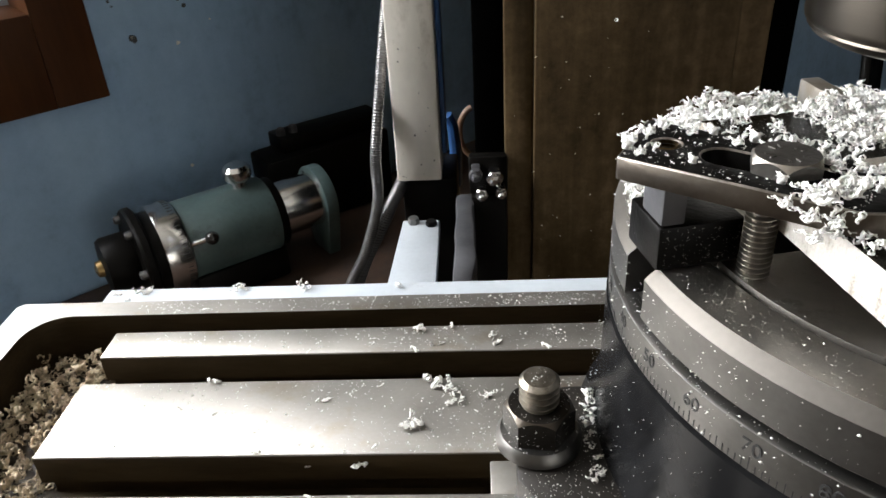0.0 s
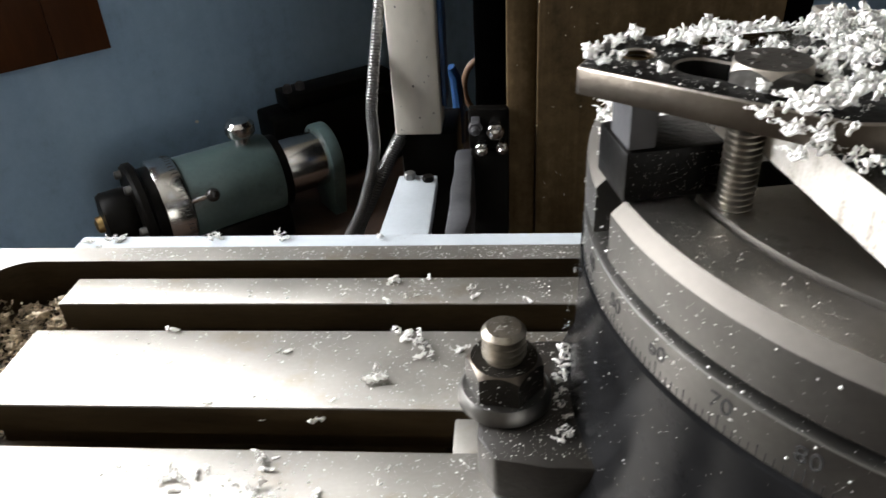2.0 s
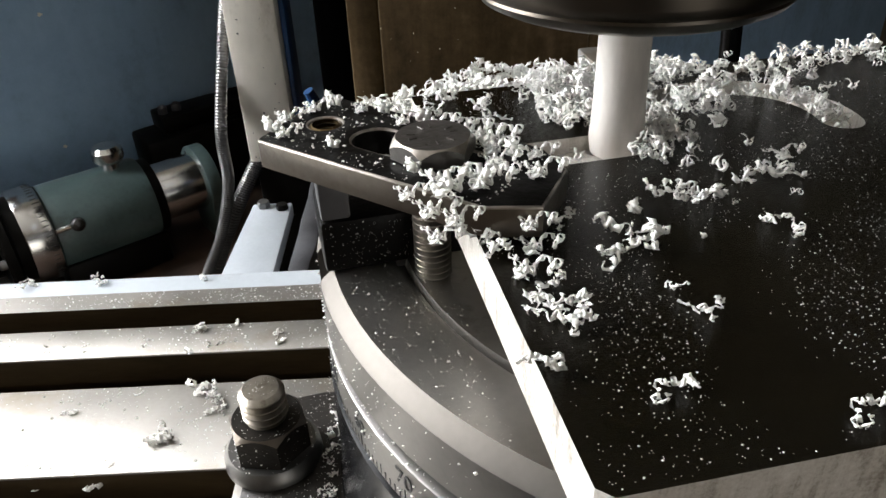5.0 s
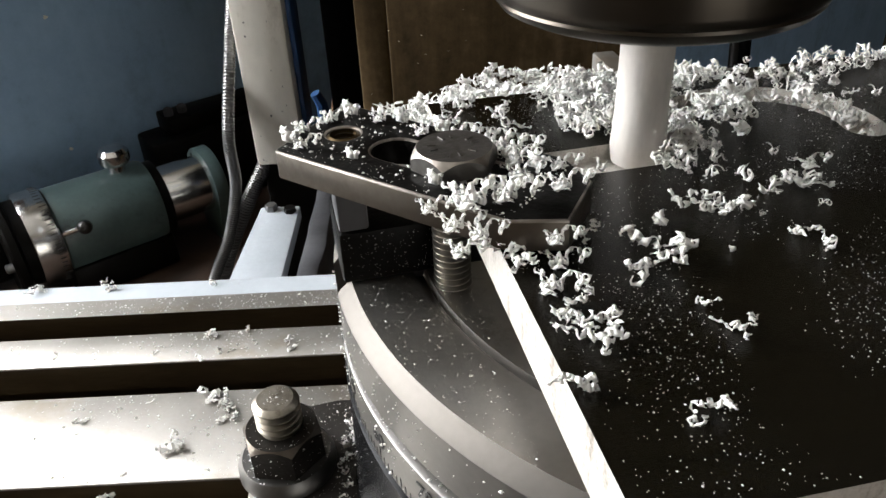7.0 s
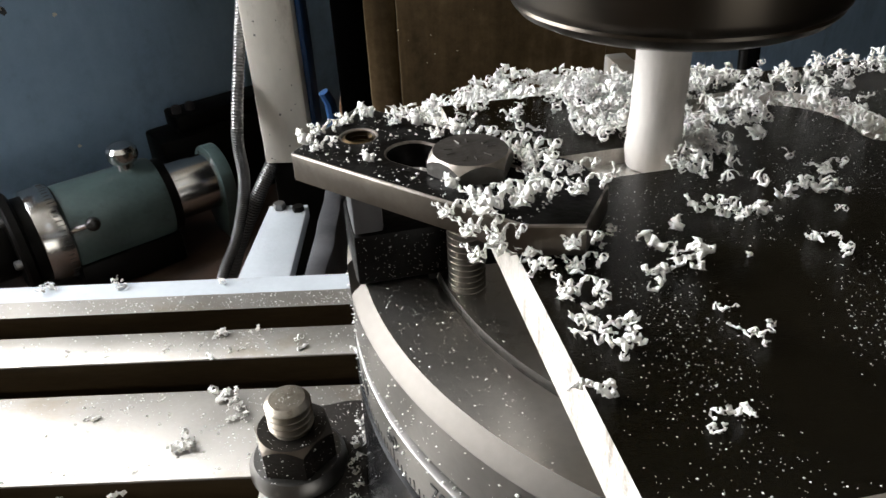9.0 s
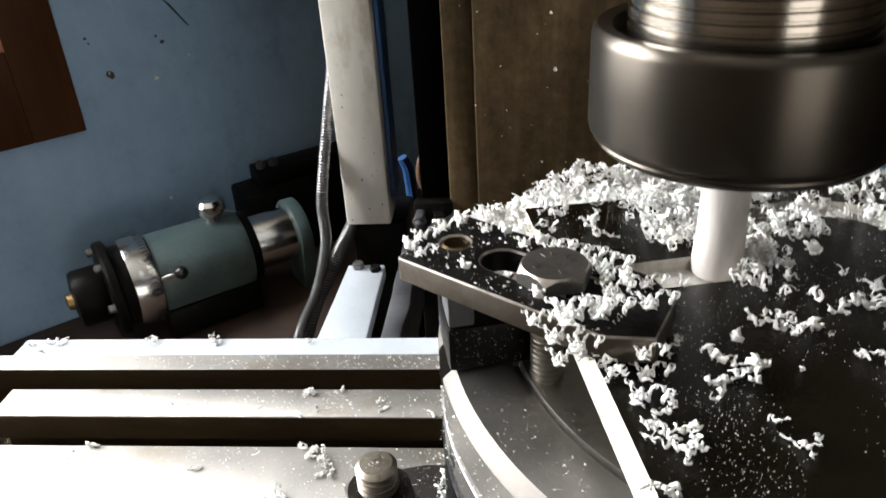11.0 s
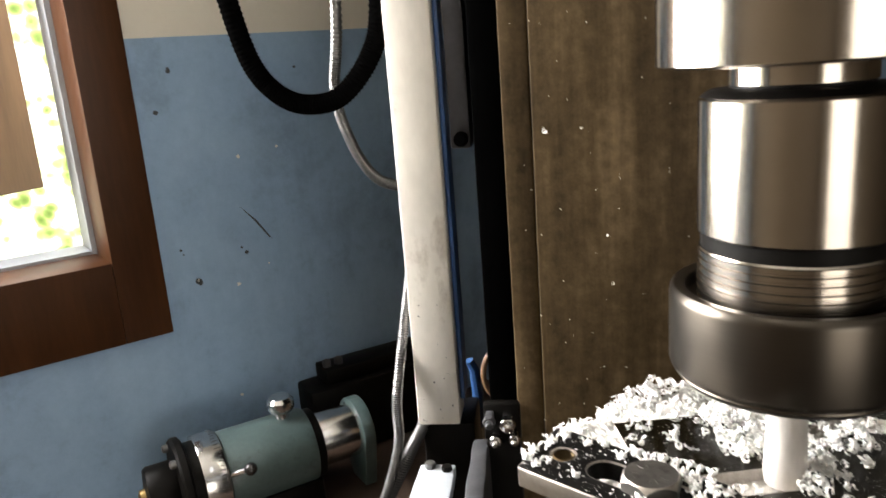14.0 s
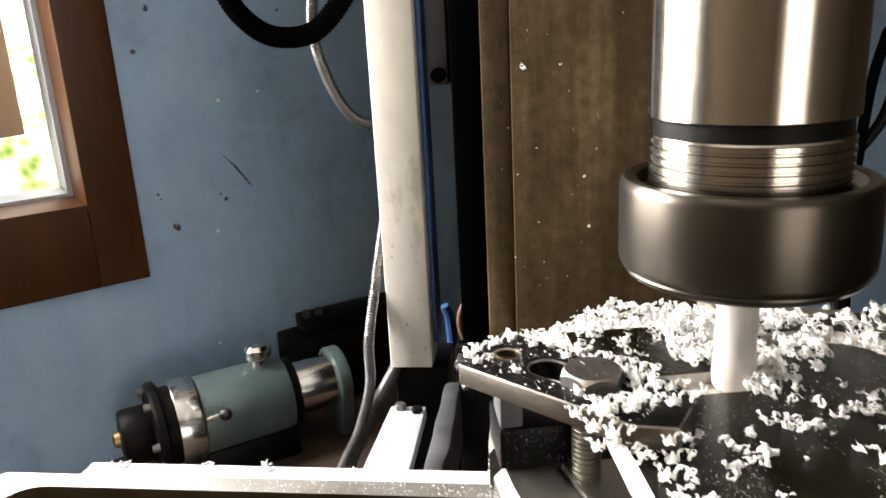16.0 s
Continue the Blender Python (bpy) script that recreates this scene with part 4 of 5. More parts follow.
def make_vise():
    at = Matrix.Translation((-0.414, 0.716, -0.207)) @ Matrix.Rotation(radians(37.5), 4, "Z")
    t = thing("angle_vise", "black machine vise standing behind the dividing head", "vise", at)
    bm = bmesh.new()
    bm_box(bm, 0.232, 0.42, 0.062, 0.130, -0.070, 0.036, None, 0.004)
    part("body", bm, dark_iron, t)
    bm = bmesh.new()
    bm_box(bm, 0.262, 0.42, 0.074, 0.120, 0.0363, 0.058, None, 0.003)
    part("jaw", bm, dark_iron, t)
    for x in (0.270, 0.288):
        bm = bmesh.new()
        bm_lathe(bm, [(0.006, 0.058), (0.006, 0.066), (0.004, 0.068)], 14, Matrix.Translation((x, 0.092, 0)))
        part("screw_head", bm, lump_grey, t)
    s = thing("shelf", "dirty brown workbench shelf along the blue wall", "shelf", WALL)
    bm = bmesh.new()
    bm_box(bm, -0.6, 0.75, -0.30, -0.003, -0.305, -0.278, None, 0.002)
    part("board", bm, rust_brown, s)
    for x in (-0.55, 0.70):
        bm = bmesh.new()
        bm_box(bm, x, x + 0.04, -0.28, -0.24, FLOOR, -0.3055, None, 0.002)
        part("leg", bm, dark_iron, s)


make_vise()


# ---- shavings ----
def shaving(rng, strands, long=1.0):
    """One crumpled, curled plastic shaving as vertices and faces, about 1 across, resting on z = 0."""
    V, Fc = [], []
    axis = rng.uniform(0, 6.28)
    c = np.array([-0.3 * math.cos(axis), -0.3 * math.sin(axis), 0.14])
    for s in range(strands):
        n = int(rng.randint(15, 24) * long)
        axis += rng.uniform(-1.2, 1.2)
        rad, ph, dph = rng.uniform(0.05, 0.13), rng.uniform(0, 6.28), rng.choice((-1, 1)) * rng.uniform(0.45, 0.9)
        w0, th = rng.uniform(0.032, 0.064), rng.uniform(0.008, 0.013)
        step = rng.uniform(0.008, 0.030)
        if strands > 1:
            rad, step = rng.uniform(0.028, 0.065), rng.uniform(0.006, 0.022)
            w0, th = rng.uniform(0.030, 0.058), rng.uniform(0.008, 0.013)
        base = len(V)
        for i in range(n):
            along = np.array([math.cos(axis), math.sin(axis), 0.0])
            out = np.array([-math.sin(axis), math.cos(axis), 0.0])
            r = rad * rng.uniform(0.75, 1.25)
            p = c + out * r * math.cos(ph) + np.array([0, 0, 0.85 * r * math.sin(ph)])
            nrm = out * math.cos(ph) + np.array([0, 0, math.sin(ph)])
            flat = along + nrm * rng.uniform(-0.8, 0.8)
            flat /= np.linalg.norm(flat)
            f = (0.35 + 0.65 * math.sin(math.pi * (i + 0.4) / (n - 0.2)) ** 0.6)
            w, t = w0 * f * rng.uniform(0.5, 1.4), th * rng.uniform(0.7, 1.4)
            for ca, cb in ((1, 0.0), (0.1, 1), (-1, 0.1), (-0.1, -1)):
                V.append(p + flat * w * ca * rng.uniform(0.6, 1.4) + nrm * t * cb)
            c = c + along * step * rng.uniform(0.3, 1.6)
            c[2] = min(0.30, max(0.09, c[2] + rng.uniform(-0.04, 0.04)))
            axis += rng.uniform(-0.55, 0.55)
            ph += dph * rng.uniform(0.6, 1.4)
            if rng.random() < 0.08:
                dph = -dph
        for i in range(n - 1):
            for k in range(4):
                j = (k + 1) % 4
                Fc.append((base + i * 4 + k, base + i * 4 + j, base + (i + 1) * 4 + j, base + (i + 1) * 4 + k))
        Fc.append(tuple(base + k for k in reversed(range(4))))
        Fc.append(tuple(base + (n - 1) * 4 + k for k in range(4)))
        # torn burrs along the ribbon
        for k in range(rng.randint(4, 7)):
            q = V[base + rng.randrange(n * 4)]
            b = len(V)
            for d in range(4):
                V.append(q + np.array([rng.uniform(-0.032, 0.032) for _ in range(3)]))
            Fc += [(b, b + 1, b + 2), (b, b + 3, b + 1), (b + 1, b + 3, b + 2), (b + 2, b + 3, b)]
        if strands > 1 and rng.random() < 0.3:
            c = c * 0.5
            c[2] = rng.uniform(0.12, 0.28)
    V = np.array(V)
    V[:, :2] -= (V[:, :2].max(0) + V[:, :2].min(0)) / 2
    V[:, 2] -= V[:, 2].min()
    V /= max(V[:, :2].max(0) - V[:, :2].min(0)) ** 0.6
    return V, Fc


crng = random.Random(4)
SINGLE = [shaving(crng, 1) for _ in range(10)]
CLUMP = [shaving(crng, k, g) for k, g in ((3, 1.0), (4, 1.0), (5, 1.1), (6, 1.1), (8, 1.1), (7, 1.2), (6, 1.2), (9, 1.0))]


def mesh_of(name, V, Fc, material):
    me = bpy.data.meshes.new(name)
    me.from_pydata([tuple(v) for v in V], [], Fc)
    me.materials.append(material)
    me.shade_smooth()
    return me


def heap(name, spots, kinds, material, label):
    """Many shavings in one mesh: spots give x, y, z, size."""
    rng = random.Random(len(spots))
    V, Fc = [], []
    for x, y, z, s in spots:
        v, f = rng.choice(kinds)
        m = Euler((rng.uniform(-0.5, 0.5), rng.uniform(-0.5, 0.5), rng.uniform(0, 6.28))).to_matrix()
        base = sum(len(q) for q in V)
        V.append(v @ np.array(m).T * s + np.array((x, y, z)))
        Fc += [tuple(base + i for i in face) for face in f]
    ob = new(name, mesh_of(name, np.vstack(V), Fc, material))
    return tagged(ob, label, "shavings", kind="stuff")


def on_board(x, y):
    q = BOARD.inverted() @ Vector((x, y, 0))
    return 0 < q.x < BOARD_W and 0 < q.y < BOARD_D


def support(x, y):
    """Height of the surface that carries chips here, or None."""
    if on_board(x, y):
        r, a = math.hypot(x - RING_C[0], y - RING_C[1]), math.degrees(math.atan2(y - RING_C[1], x - RING_C[0])) % 360
        cut = RING_IN < r < RING_OUT and (a < 180 or a > 345) or abs(y - 0.199) < 0.0075 and 0.098 < x < SPIN[0]
        return BOARD_CUT if cut else BOARD_TOP
    return DISC_TOP if math.hypot(x - DISC[0], y - DISC[1]) < DISC_R - 0.003 else None


def make_heaps():
    rng = random.Random(5)
    # on the disc behind the board, heaped against its edge
    spots = []
    while len(spots) < 1050:
        a, r = radians(rng.uniform(84, 188)), DISC_R * math.sqrt(rng.uniform(0.10, 0.96))
        x, y = DISC[0] + r * math.cos(a), DISC[1] + r * math.sin(a)
        z = support(x, y)
        if z is None or on_board(x, y) or noise.noise(Vector((x * 85, y * 85, 5))) < -0.12:
            continue
        q = BOARD.inverted() @ Vector((x, y, 0))
        edge = max(0.0, -q.x, q.y - BOARD_D)
        h = 0.027 * max(0.0, 1 - edge / 0.042) * min(1.0, max(0.0, (y - 0.206) / 0.025))
        h += 0.008 * max(0.0, 1 - ((x - 0.105) ** 2 + (y - 0.300) ** 2) / 0.04 ** 2)
        spots.append((x, y, z + h * rng.random() ** 0.5 + rng.uniform(0, 0.002), rng.uniform(0.0045, 0.0085)))
    heap("shavings_on_disc", spots, SINGLE + CLUMP[:2], chip_white, "heap of curled white plastic shavings on the rotary disc")
    # on the board's rear part
    spots = []
    while len(spots) < 560:
        u, v = rng.uniform(0.001, 0.14), rng.uniform(0.081, BOARD_D - 0.001)
        w = BOARD @ Vector((u, v, 0))
        z = support(w.x, w.y)
        near = 1.2 * math.exp(-((v - BOARD_D) / 0.020) ** 2) + 0.9 * math.exp(-((u - 0.045) / 0.022) ** 2 - ((v - 0.119) / 0.018) ** 2)
        gap = noise.noise(Vector((w.x * 90, w.y * 90, 3)))
        if z < BOARD_TOP or rng.random() > near * (0.75 + 0.9 * gap) * (1.0 if u < 0.075 else 0.3):
            continue
        if u < 0.030 and 0.106 < v < 0.139 and rng.random() < 0.80:
            continue
        if math.hypot(w.x - SPIN[0], w.y - SPIN[1]) < 0.008:
            continue
        spots.append((w.x, w.y, z + rng.uniform(0, 0.003), rng.uniform(0.0035, 0.0075)))
    heap("shavings_on_board", spots, SINGLE + CLUMP[:3], chip_white, "scattered curled white plastic shavings on the black board")
    # in the groove, and spilled over its inner lip
    spots = []
    for k in range(85):
        a = radians(rng.uniform(-14, 176))
        r = RING_IN + rng.uniform(-0.003, 0.0065)
        x, y = RING_C[0] + r * math.cos(a), RING_C[1] + r * math.sin(a)
        spots.append((x, y, (BOARD_CUT if r > RING_IN else BOARD_TOP) + rng.uniform(0, 0.005), rng.uniform(0.004, 0.008)))
    for k in range(46):
        a, r = rng.uniform(-1.2, 2.0), rng.uniform(0.0075, 0.018)
        spots.append((SPIN[0] + r * math.cos(a), SPIN[1] + r * math.sin(a), BOARD_TOP + rng.uniform(0, 0.002), rng.uniform(0.003, 0.0065)))
    heap("shavings_in_groove", spots, SINGLE, chip_white, "white shavings packed in the milled groove")
    # brown old chips in the table's end gutter
    spots = []
    for k in range(900):
        x, y = rng.uniform(-0.216, -0.176), rng.uniform(0.115, 0.316)
        spots.append((x, y, -0.0262 + rng.uniform(0, 0.006 + 0.010 * rng.random() * (1 - (x + 0.216) / 0.06)), rng.uniform(0.005, 0.010)))
    heap("old_chips", spots, SINGLE + CLUMP[:2], chip_brown, "brown oily old chips filling the end gutter")


make_heaps()


def specks(name, n, place, material, label, s0=0.0001, s1=0.0005):
    rng = random.Random(n)
    V, Fc = [], []
    while len(V) < n * 5:
        got = place(rng)
        if got is None:
            continue
        x, y, z = got
        s = s0 + (s1 - s0) * rng.random() ** 5
        b = len(V)
        a = rng.uniform(0, 6.28)
        for k in range(4):
            q = s * rng.uniform(0.7, 1.3)
            V.append((x + q * math.cos(a + 1.57 * k), y + q * math.sin(a + 1.57 * k), z))
        V.append((x, y, z + s * rng.uniform(0.5, 1.2)))
        Fc += [(b, b + 1, b + 4), (b + 1, b + 2, b + 4), (b + 2, b + 3, b + 4), (b + 3, b, b + 4), (b + 3, b + 2, b + 1, b)]
    ob = new(name, mesh_of(name, V, Fc, material))
    return tagged(ob, label, "dust", kind="stuff")


def table_place(rng):
    x = -0.17 + 0.26 * (1 - rng.random() ** 1.8)
    y = rng.choice(((0.122, 0.142), (0.161, 0.2055), (0.161, 0.2055), (0.2256, 0.2714), (0.2256, 0.2714), (0.2903, 0.3105), (0.3255, 0.338)))
    y = rng.uniform(y[0] + 0.001, y[1] - 0.001)
    if math.hypot(x - DISC[0], y - DISC[1]) < DISC_R + 0.012 or rng.random() > 0.6 + 1.1 * noise.noise(Vector((x * 30, y * 30, 2))):
        return None
    return x, y, 0.0


def board_place(rng):
    w = BOARD @ Vector((rng.uniform(0.002, BOARD_W - 0.002), BOARD_D * (1 - rng.random() ** 0.8) * 0.99 + 0.001, 0))
    z = support(w.x, w.y)
    thick = 0.45 + 1.3 * noise.noise(Vector((w.x * 55, w.y * 55, 7)))
    return (w.x, w.y, z) if z == BOARD_TOP and rng.random() < thick else None


def disc_place(rng):
    a, r = radians(rng.uniform(150, 260)), rng.uniform(0.05, DISC_R - 0.004)
    x, y = DISC[0] + r * math.cos(a), DISC[1] + r * math.sin(a)
    if on_board(x, y) or abs(math.sin(a - radians(SLOT_A))) * r < 0.008 or 0.094 < r < 0.098:
        return None
    return x, y, DISC_TOP


def clamp_place(rng):
    w = CLAMP @ Vector((rng.uniform(0.001, 0.060), rng.uniform(0.001, 0.0275), 0))
    q = CLAMP.inverted() @ w
    if abs(q.y - 0.0142) < 0.0065 and 0.017 < q.x < 0.056 or math.hypot(q.x - 0.0078, q.y - 0.0148) < 0.005:
        return None
    return w.x, w.y, CLAMP_Z[1]


def lug_place(rng):
    x, y = rng.uniform(0.024, 0.06), rng.uniform(0.187, 0.242)
    if math.hypot(x - 0.0312, y - 0.2145) < 0.0165:
        return None
    return x, y, 0.0178


def base_place(rng):
    a, z = radians(rng.uniform(165, 262)), rng.uniform(0.008, 0.066)
    r = DISC_R + (0.012 * (1 - z / 0.026) ** 2 + 0.004 if z < 0.026 else 0.005 * (1 - (z - 0.026) / 0.05))
    return DISC[0] + r * math.cos(a), DISC[1] + r * math.sin(a), z


specks("dust_on_base", 420, base_place, chip_white, "fine white plastic dust on the rotary table's base", 0.0001, 0.00035)
def rim_place(rng):
    a = radians(rng.gauss(196, 22))
    r, z = rng.choice(((DISC_R - rng.uniform(0.0006, 0.0045), 0.0830), (DISC_R + 0.0002, rng.uniform(0.071, 0.083)), (DISC_R + 0.0002, rng.uniform(0.088, 0.100))))
    return DISC[0] + r * math.cos(a), DISC[1] + r * math.sin(a), z


specks("dust_on_rim", 550, rim_place, chip_white, "white plastic dust packed on the rotary table's rim", 0.0001, 0.0006)
specks("dust_on_table", 6500, table_place, chip_white, "fine white plastic dust on the mill table", 0.0001, 0.0006)
specks("dust_on_board", 7000, board_place, chip_white, "fine white plastic dust on the black board", 0.00008, 0.00021)
specks("dust_on_disc", 900, disc_place, chip_white, "fine white plastic dust on the rotary disc", 0.00009, 0.00028)
specks("dust_on_clamp", 420, clamp_place, chip_white, "fine white plastic dust on the strap clamp", 0.0001, 0.0005)
specks("dust_on_lug", 520, lug_place, chip_white, "fine white plastic dust on the base lug", 0.0001, 0.0004)


def nut_place(rng):
    a, z = rng.uniform(0, 6.283), rng.uniform(0.0245, 0.0340)
    r = 0.01135 / math.cos((a - radians(52) + math.pi / 6 + math.pi / 6) % (math.pi / 3) - math.pi / 6)
    return 0.0312 + r * math.cos(a), 0.2145 + r * math.sin(a), z


def washer_place(rng):
    a, (r, z) = rng.uniform(0, 6.283), rng.choice(((rng.uniform(0.0125, 0.0142), 0.0238), (rng.uniform(0.0075, 0.0105), 0.0357), (rng.uniform(0.0005, 0.0050), 0.0478)))
    return 0.0312 + r * math.cos(a), 0.2145 + r * math.sin(a), z


def block_place(rng):
    w = pose(0.0708, 0.2040, 0, 0, 0, 12) @ Vector((rng.uniform(-0.0115, 0.012), -0.0107, rng.uniform(0.1055, 0.1172)))
    return w.x, w.y, w.z


specks("dust_on_nut", 130, nut_place, chip_white, "fine white plastic dust on the hex nut", 0.0001, 0.00045)
specks("dust_on_washer", 160, washer_place, chip_white, "fine white plastic dust on the washer and stud", 0.0001, 0.0004)
specks("dust_on_block", 190, block_place, chip_white, "fine white plastic dust on the packing block", 0.00007, 0.00022)


def scatter(group, spots, z, label):
    """Single shavings that can be told apart: x, y and size."""
    rng = random.Random(len(spots) + 3)
    meshes = [mesh_of("shaving", v, f, chip_white) for v, f in SINGLE + CLUMP]
    for x, y, s in spots:
        pick = rng.choice(meshes[10:]) if s > 0.0075 else rng.choice(meshes[:13])
        ob = new("plastic_shaving", pick)
        ob.matrix_basis = Matrix.Translation((x, y, z)) @ Matrix.Rotation(rng.uniform(0, 6.28), 4, "Z") @ Matrix.Diagonal((s * 1.15, s * 1.15, s, 1))
        tagged(ob, label, "shaving", group)


def torn_flake(rng, n):
    """A crumpled flake, one unit wide: ragged shreds that lie over one another."""
    V, Fc = [], []
    a = 0.0
    for k in range(n):
        a += rng.uniform(-0.9, 0.9)
        u = (k / max(1, n - 1) - 0.5) * 0.8
        c = np.array((u, 0.22 * math.sin(2.2 * a) * rng.random(), rng.uniform(0.04, 0.2)))
        r = rng.uniform(0.10, 0.21)
        b = len(V)
        for d in ((1, 0, 0), (0, 1, 0), (-1, 0, 0), (0, -1, 0), (0, 0, 1), (0, 0, -1)):
            V.append(c + r * (np.array(d) * rng.uniform(0.5, 1.3) * np.array((1, 1, 0.7)) + np.array([rng.uniform(-0.4, 0.4) for _ in range(3)])))
        for i in range(4):
            j = (i + 1) % 4
            Fc += [(b + i, b + j, b + 4), (b + j, b + i, b + 5)]
    V = np.array(V)
    V[:, 2] -= V[:, 2].min()
    V[:, :2] -= (V[:, :2].max(0) + V[:, :2].min(0)) / 2
    return V / (V[:, 0].max() - V[:, 0].min()), Fc


def flakes(spots, z=0.0):
    """Flat torn flakes on the table: x, y and width."""
    rng = random.Random(len(spots) + 17)
    meshes = [mesh_of("shaving", v, f, chip_white) for v, f in (torn_flake(rng, n) for n in (5, 7, 12, 15, 18))]
    for me in meshes:
        me.shade_flat()
    for x, y, w in spots:
        k = rng.choice((2, 3, 4)) if w > 0.004 else rng.randrange(2)
        ob = new("plastic_shaving", meshes[k])
        q = 1.1 * w
        ob.matrix_basis = Matrix.Translation((x, y, z)) @ Matrix.Rotation(rng.uniform(0, 6.28), 4, "Z") @ Matrix.Diagonal((q, q * rng.uniform(0.65, 1), q * rng.uniform(0.7, 1), 1))
        tagged(ob, "torn white plastic flake lying on the steel table", "shaving", "shavings on the table")


scatter("shavings on the board", [(0.0964, 0.1629, 0.0112), (0.0984, 0.1578, 0.0086), (0.122, 0.1561, 0.0138), (0.1181, 0.1514, 0.0069), (0.1045, 0.1505, 0.0103), (0.1058, 0.1453, 0.0086), (0.107, 0.1381, 0.0103), (0.1084, 0.1351, 0.0086), (0.1354, 0.1756, 0.0095), (0.1396, 0.1766, 0.0069), (0.1423, 0.1714, 0.0095), (0.1553, 0.1829, 0.0103), (0.1593, 0.1807, 0.0112), (0.1526, 0.1605, 0.0095), (0.1311, 0.1372, 0.0077), (0.1278, 0.143, 0.0052), (0.127, 0.1693, 0.0052), (0.1116, 0.1673, 0.0095), (0.1494, 0.1856, 0.006), (0.1437, 0.1876, 0.006)], BOARD_TOP, "curled white plastic shaving lying on the black board")
scatter("shavings on the board", [(0.1598, 0.2206, 0.0084), (0.1382, 0.1917, 0.0084), (0.1454, 0.2012, 0.0071), (0.1613, 0.1738, 0.0035), (0.1477, 0.1709, 0.0022), (0.1374, 0.1587, 0.0026), (0.1022, 0.1244, 0.0084), (0.1719, 0.1466, 0.0077), (0.1792, 0.1632, 0.0086), (0.1851, 0.1354, 0.0069), (0.1198, 0.118, 0.0069), (0.1451, 0.1122, 0.0077), (0.1661, 0.1919, 0.0077), (0.1623, 0.1829, 0.0069)], BOARD_TOP, "curled white plastic shaving lying on the black board")
flakes([(-0.0193, 0.3072, 0.0065), (-0.0038, 0.3097, 0.0049), (-0.021, 0.2916, 0.0057), (-0.0129, 0.2948, 0.0037), (-0.0082, 0.2956, 0.0037), (0.0183, 0.2954, 0.0057), (0.0409, 0.2922, 0.0057), (-0.0411, 0.2969, 0.0032), (-0.0851, 0.2992, 0.0024), (-0.0091, 0.2666, 0.0083), (-0.0025, 0.2542, 0.0061), (0.0132, 0.2579, 0.0047), (0.008, 0.2493, 0.0021), (-0.0185, 0.2404, 0.01), (-0.057, 0.2573, 0.0041), (-0.0806, 0.2271, 0.004), (-0.1106, 0.2706, 0.0066)])
flakes([(-0.0829, 0.1908, 0.0068), (-0.0782, 0.1866, 0.0047), (-0.0733, 0.1942, 0.0056), (-0.0696, 0.1956, 0.004), (-0.053, 0.1877, 0.007), (-0.0508, 0.1818, 0.0061), (-0.0442, 0.1837, 0.0054), (-0.0491, 0.1963, 0.0052), (-0.0703, 0.182, 0.005), (-0.0299, 0.1868, 0.0046), (-0.102, 0.1965, 0.0029), (-0.1106, 0.1869, 0.0036), (-0.1037, 0.1781, 0.0065), (-0.0945, 0.1796, 0.0066), (-0.1249, 0.1788, 0.0097), (-0.0104, 0.1918, 0.0031), (0.017, 0.201, 0.0032), (-0.0647, 0.1845, 0.0035)])
trng = random.Random(31)
scatter("shavings on the table", [(-0.0052, 0.2640, 0.0105), (-0.0005, 0.2575, 0.0085), (0.0135, 0.2600, 0.0075), (-0.0185, 0.2430, 0.0085), (-0.0140, 0.2690, 0.0075), (0.0165, 0.3000, 0.0070), (-0.0200, 0.3060, 0.0075), (-0.0530, 0.2010, 0.0080), (-0.0790, 0.1935, 0.0090), (-0.0480, 0.1860, 0.0085)], 0.0, "curled white plastic shaving lying on the steel table")
flakes([(trng.uniform(-0.11, 0.02), trng.uniform(*trng.choice(((0.229, 0.268), (0.164, 0.203), (0.164, 0.203), (0.293, 0.308)))), trng.uniform(0.0012, 0.0028)) for _ in range(26)])
flakes([(-0.0385, 0.2249, 0.0075), (-0.060, 0.2252, 0.0025)], -0.0065)
scatter("shavings on the lug", [(0.052 + trng.uniform(-0.003, 0.003), trng.uniform(0.190, 0.240), trng.uniform(0.005, 0.009)) for _ in range(7)], 0.0178, "white plastic shaving on the base lug")
scatter("shavings on the ledge", [(-0.2, 0.366, 0.008), (-0.186, 0.369, 0.010), (-0.181, 0.371, 0.008), (-0.130, 0.3695, 0.010), (-0.126, 0.371, 0.007), (-0.091, 0.371, 0.010), (-0.036, 0.369, 0.006), (-0.19, 0.36, 0.006)], -0.0152, "white plastic shaving on the rear ledge")
scatter("shavings on the lug", [(0.0534, 0.235, 0.0087), (0.05, 0.2235, 0.006)], 0.0178, "white plastic shaving on the base lug")
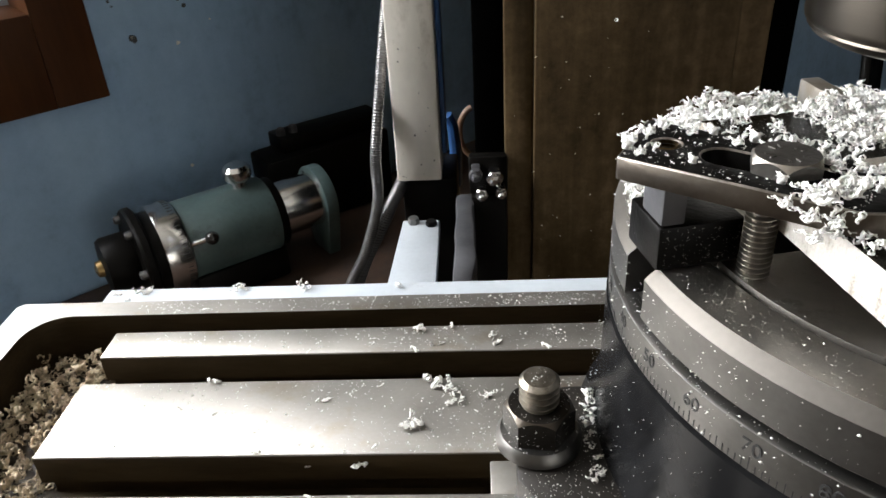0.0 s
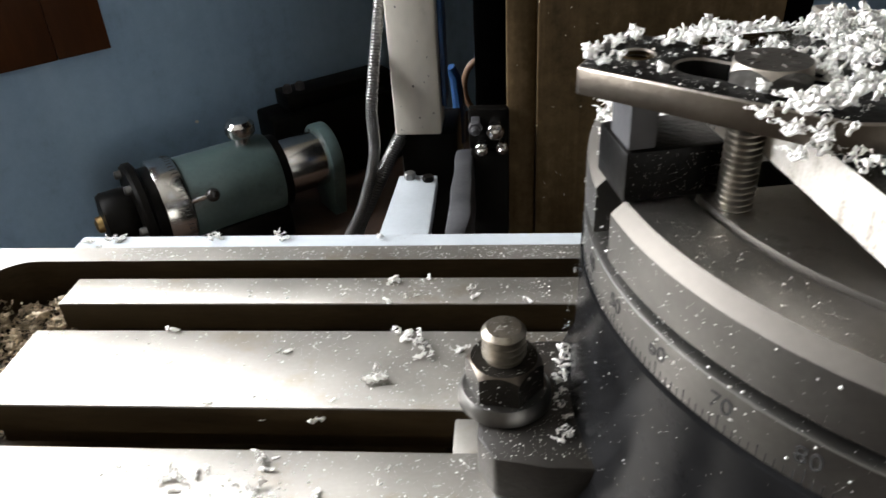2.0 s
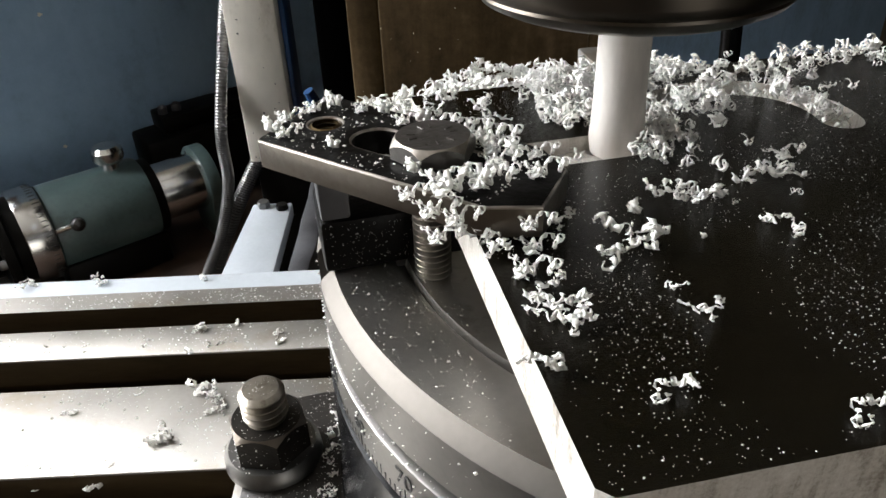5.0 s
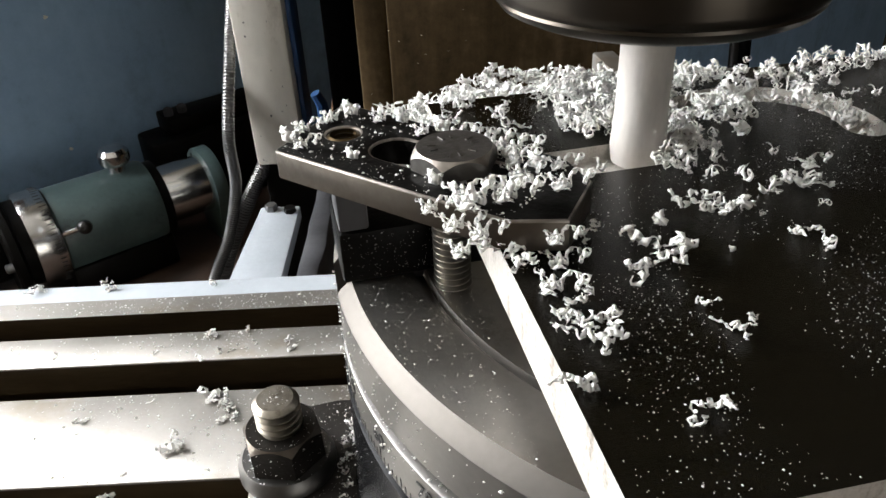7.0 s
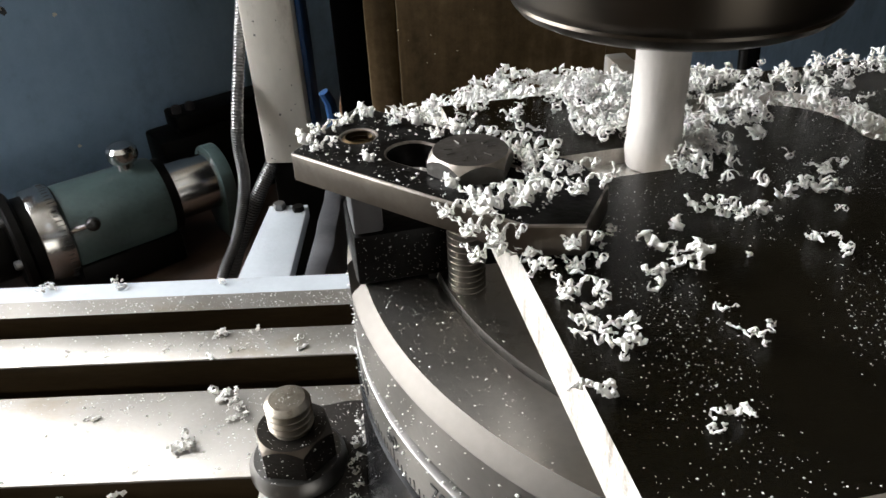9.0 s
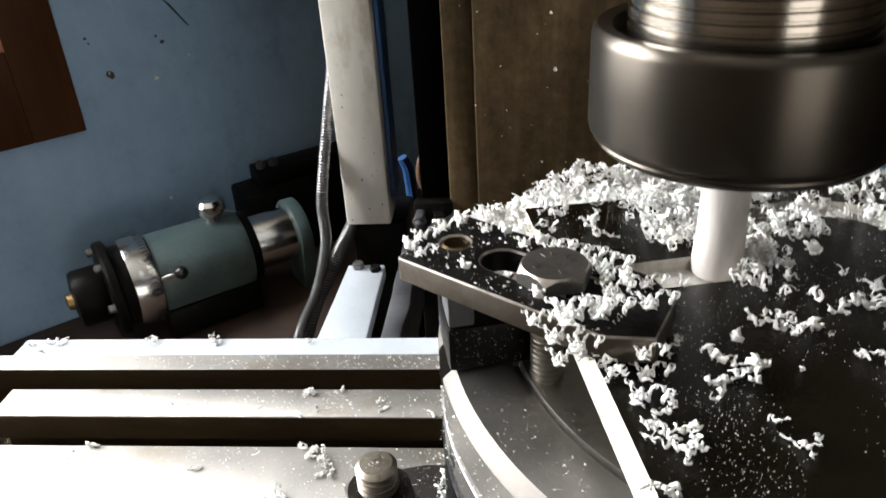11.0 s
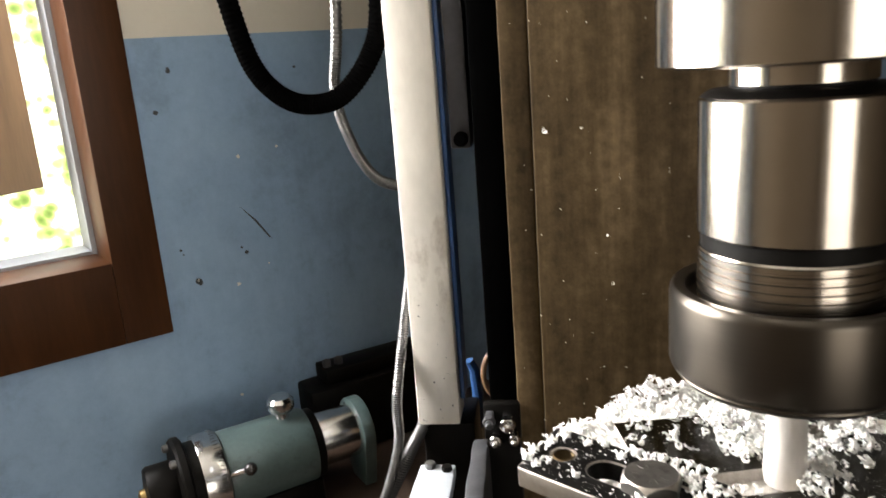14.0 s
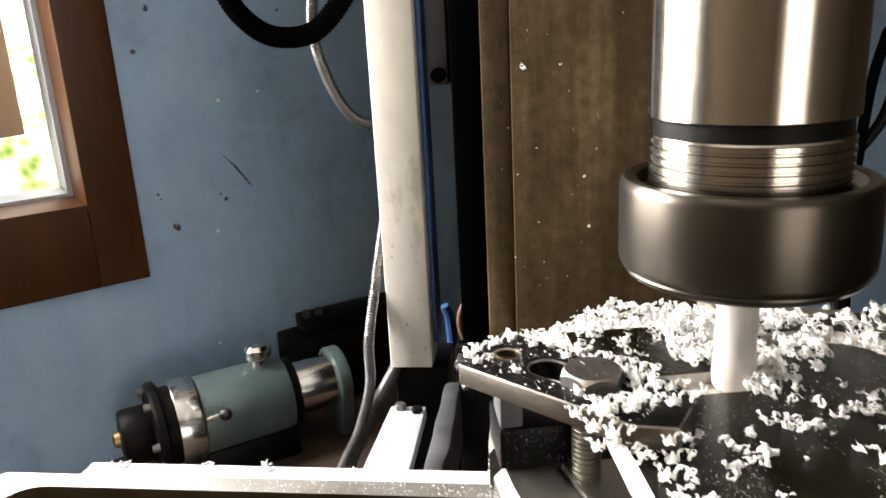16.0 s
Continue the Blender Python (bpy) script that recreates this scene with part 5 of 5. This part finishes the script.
for u, v, s in ((0.001, 0.0202, 0.009), (-0.0005, 0.0122, 0.009), (0.005, 0.0057, 0.008), (0.011, 0.0257, 0.008), (0.024, 0.0247, 0.008), (0.032, 0.0257, 0.01), (0.04, 0.0267, 0.01), (0.047, 0.0257, 0.011), (0.0515, 0.0037, 0.015), (0.0555, 0.0087, 0.012), (0.053, 0.0172, 0.009), (0.0625, 0.0177, 0.01), (0.058, 0.0247, 0.008), (0.003, 0.0237, 0.007), (0.0015, 0.0047, 0.007), (0.0165, 0.026, 0.006), (0.019, 0.0054, 0.005), (0.0275, 0.0264, 0.007), (0.036, 0.027, 0.008), (0.0435, 0.0267, 0.009), (0.0485, 0.0044, 0.01), (0.0535, 0.0107, 0.009), (0.0495, 0.022, 0.009), (0.0545, 0.0207, 0.007), (0.041, 0.0047, 0.006)):
    w = CLAMP @ Vector((u, v, 0))
    scatter("shavings on the clamp", [(w.x, w.y, s)], CLAMP_Z[1], "curled white plastic shaving caught on the clamp")

for u, v, z, s in ((0.0500, -0.0010, 0.1345, 0.010), (0.0520, -0.0020, 0.1300, 0.009), (0.0555, -0.0010, 0.1345, 0.009), (0.0680, 0.0045, 0.1345, 0.008), (0.0692, 0.0040, 0.1302, 0.009), (0.0440, -0.0005, 0.1362, 0.008)):
    w = CLAMP @ Vector((u, v, 0))
    scatter("shavings on the clamp", [(w.x, w.y, s)], z, "curled white plastic shaving caught on the clamp")


# crumbs stuck to the oily column
def stuck_crumbs():
    rng = random.Random(8)
    spots = [(rng.uniform(0.036, 0.20) if k % 3 else rng.uniform(0.05, 0.11), 0.5585, rng.uniform(-0.15, 0.30), rng.uniform(0.0008, 0.0022)) for k in range(80)]
    spots += [(0.0630, 0.5580, 0.2035, 0.008), (0.0915, 0.5580, 0.205, 0.004), (0.1085, 0.5580, 0.1215, 0.004), (0.112, 0.5580, 0.082, 0.005)]
    heap("crumbs_on_column", spots, SINGLE, chip_white, "small white plastic crumbs stuck to the oily column")


stuck_crumbs()


# ---- fill lamp added behind; its doorway is assumed, out of view ----
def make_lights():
    ld = bpy.data.lights.new("back_fill_light", "AREA")
    ld.shape, ld.size, ld.size_y, ld.energy = "RECTANGLE", 1.4, 1.9, BACK_FILL_W
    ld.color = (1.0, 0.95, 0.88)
    ob = new("back_fill_light", ld)
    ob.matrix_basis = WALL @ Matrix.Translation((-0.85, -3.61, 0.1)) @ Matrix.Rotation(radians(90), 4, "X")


def make_window_light():
    """Daylight through the wide part of the window, beyond the open sash."""
    ld = bpy.data.lights.new("window_light", "AREA")
    ld.shape, ld.size, ld.size_y, ld.energy = "RECTANGLE", 1.0, 0.9, WINDOW_W
    ld.color = (0.97, 0.98, 1.0)
    ob = new("window_light", ld)
    ob.matrix_basis = WALL @ Matrix.Translation((-0.76, 0.10, 0.58)) @ Matrix.Rotation(radians(-90), 4, "X")


BACK_FILL_W, WINDOW_W = 22.0, 84.0
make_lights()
make_window_light()
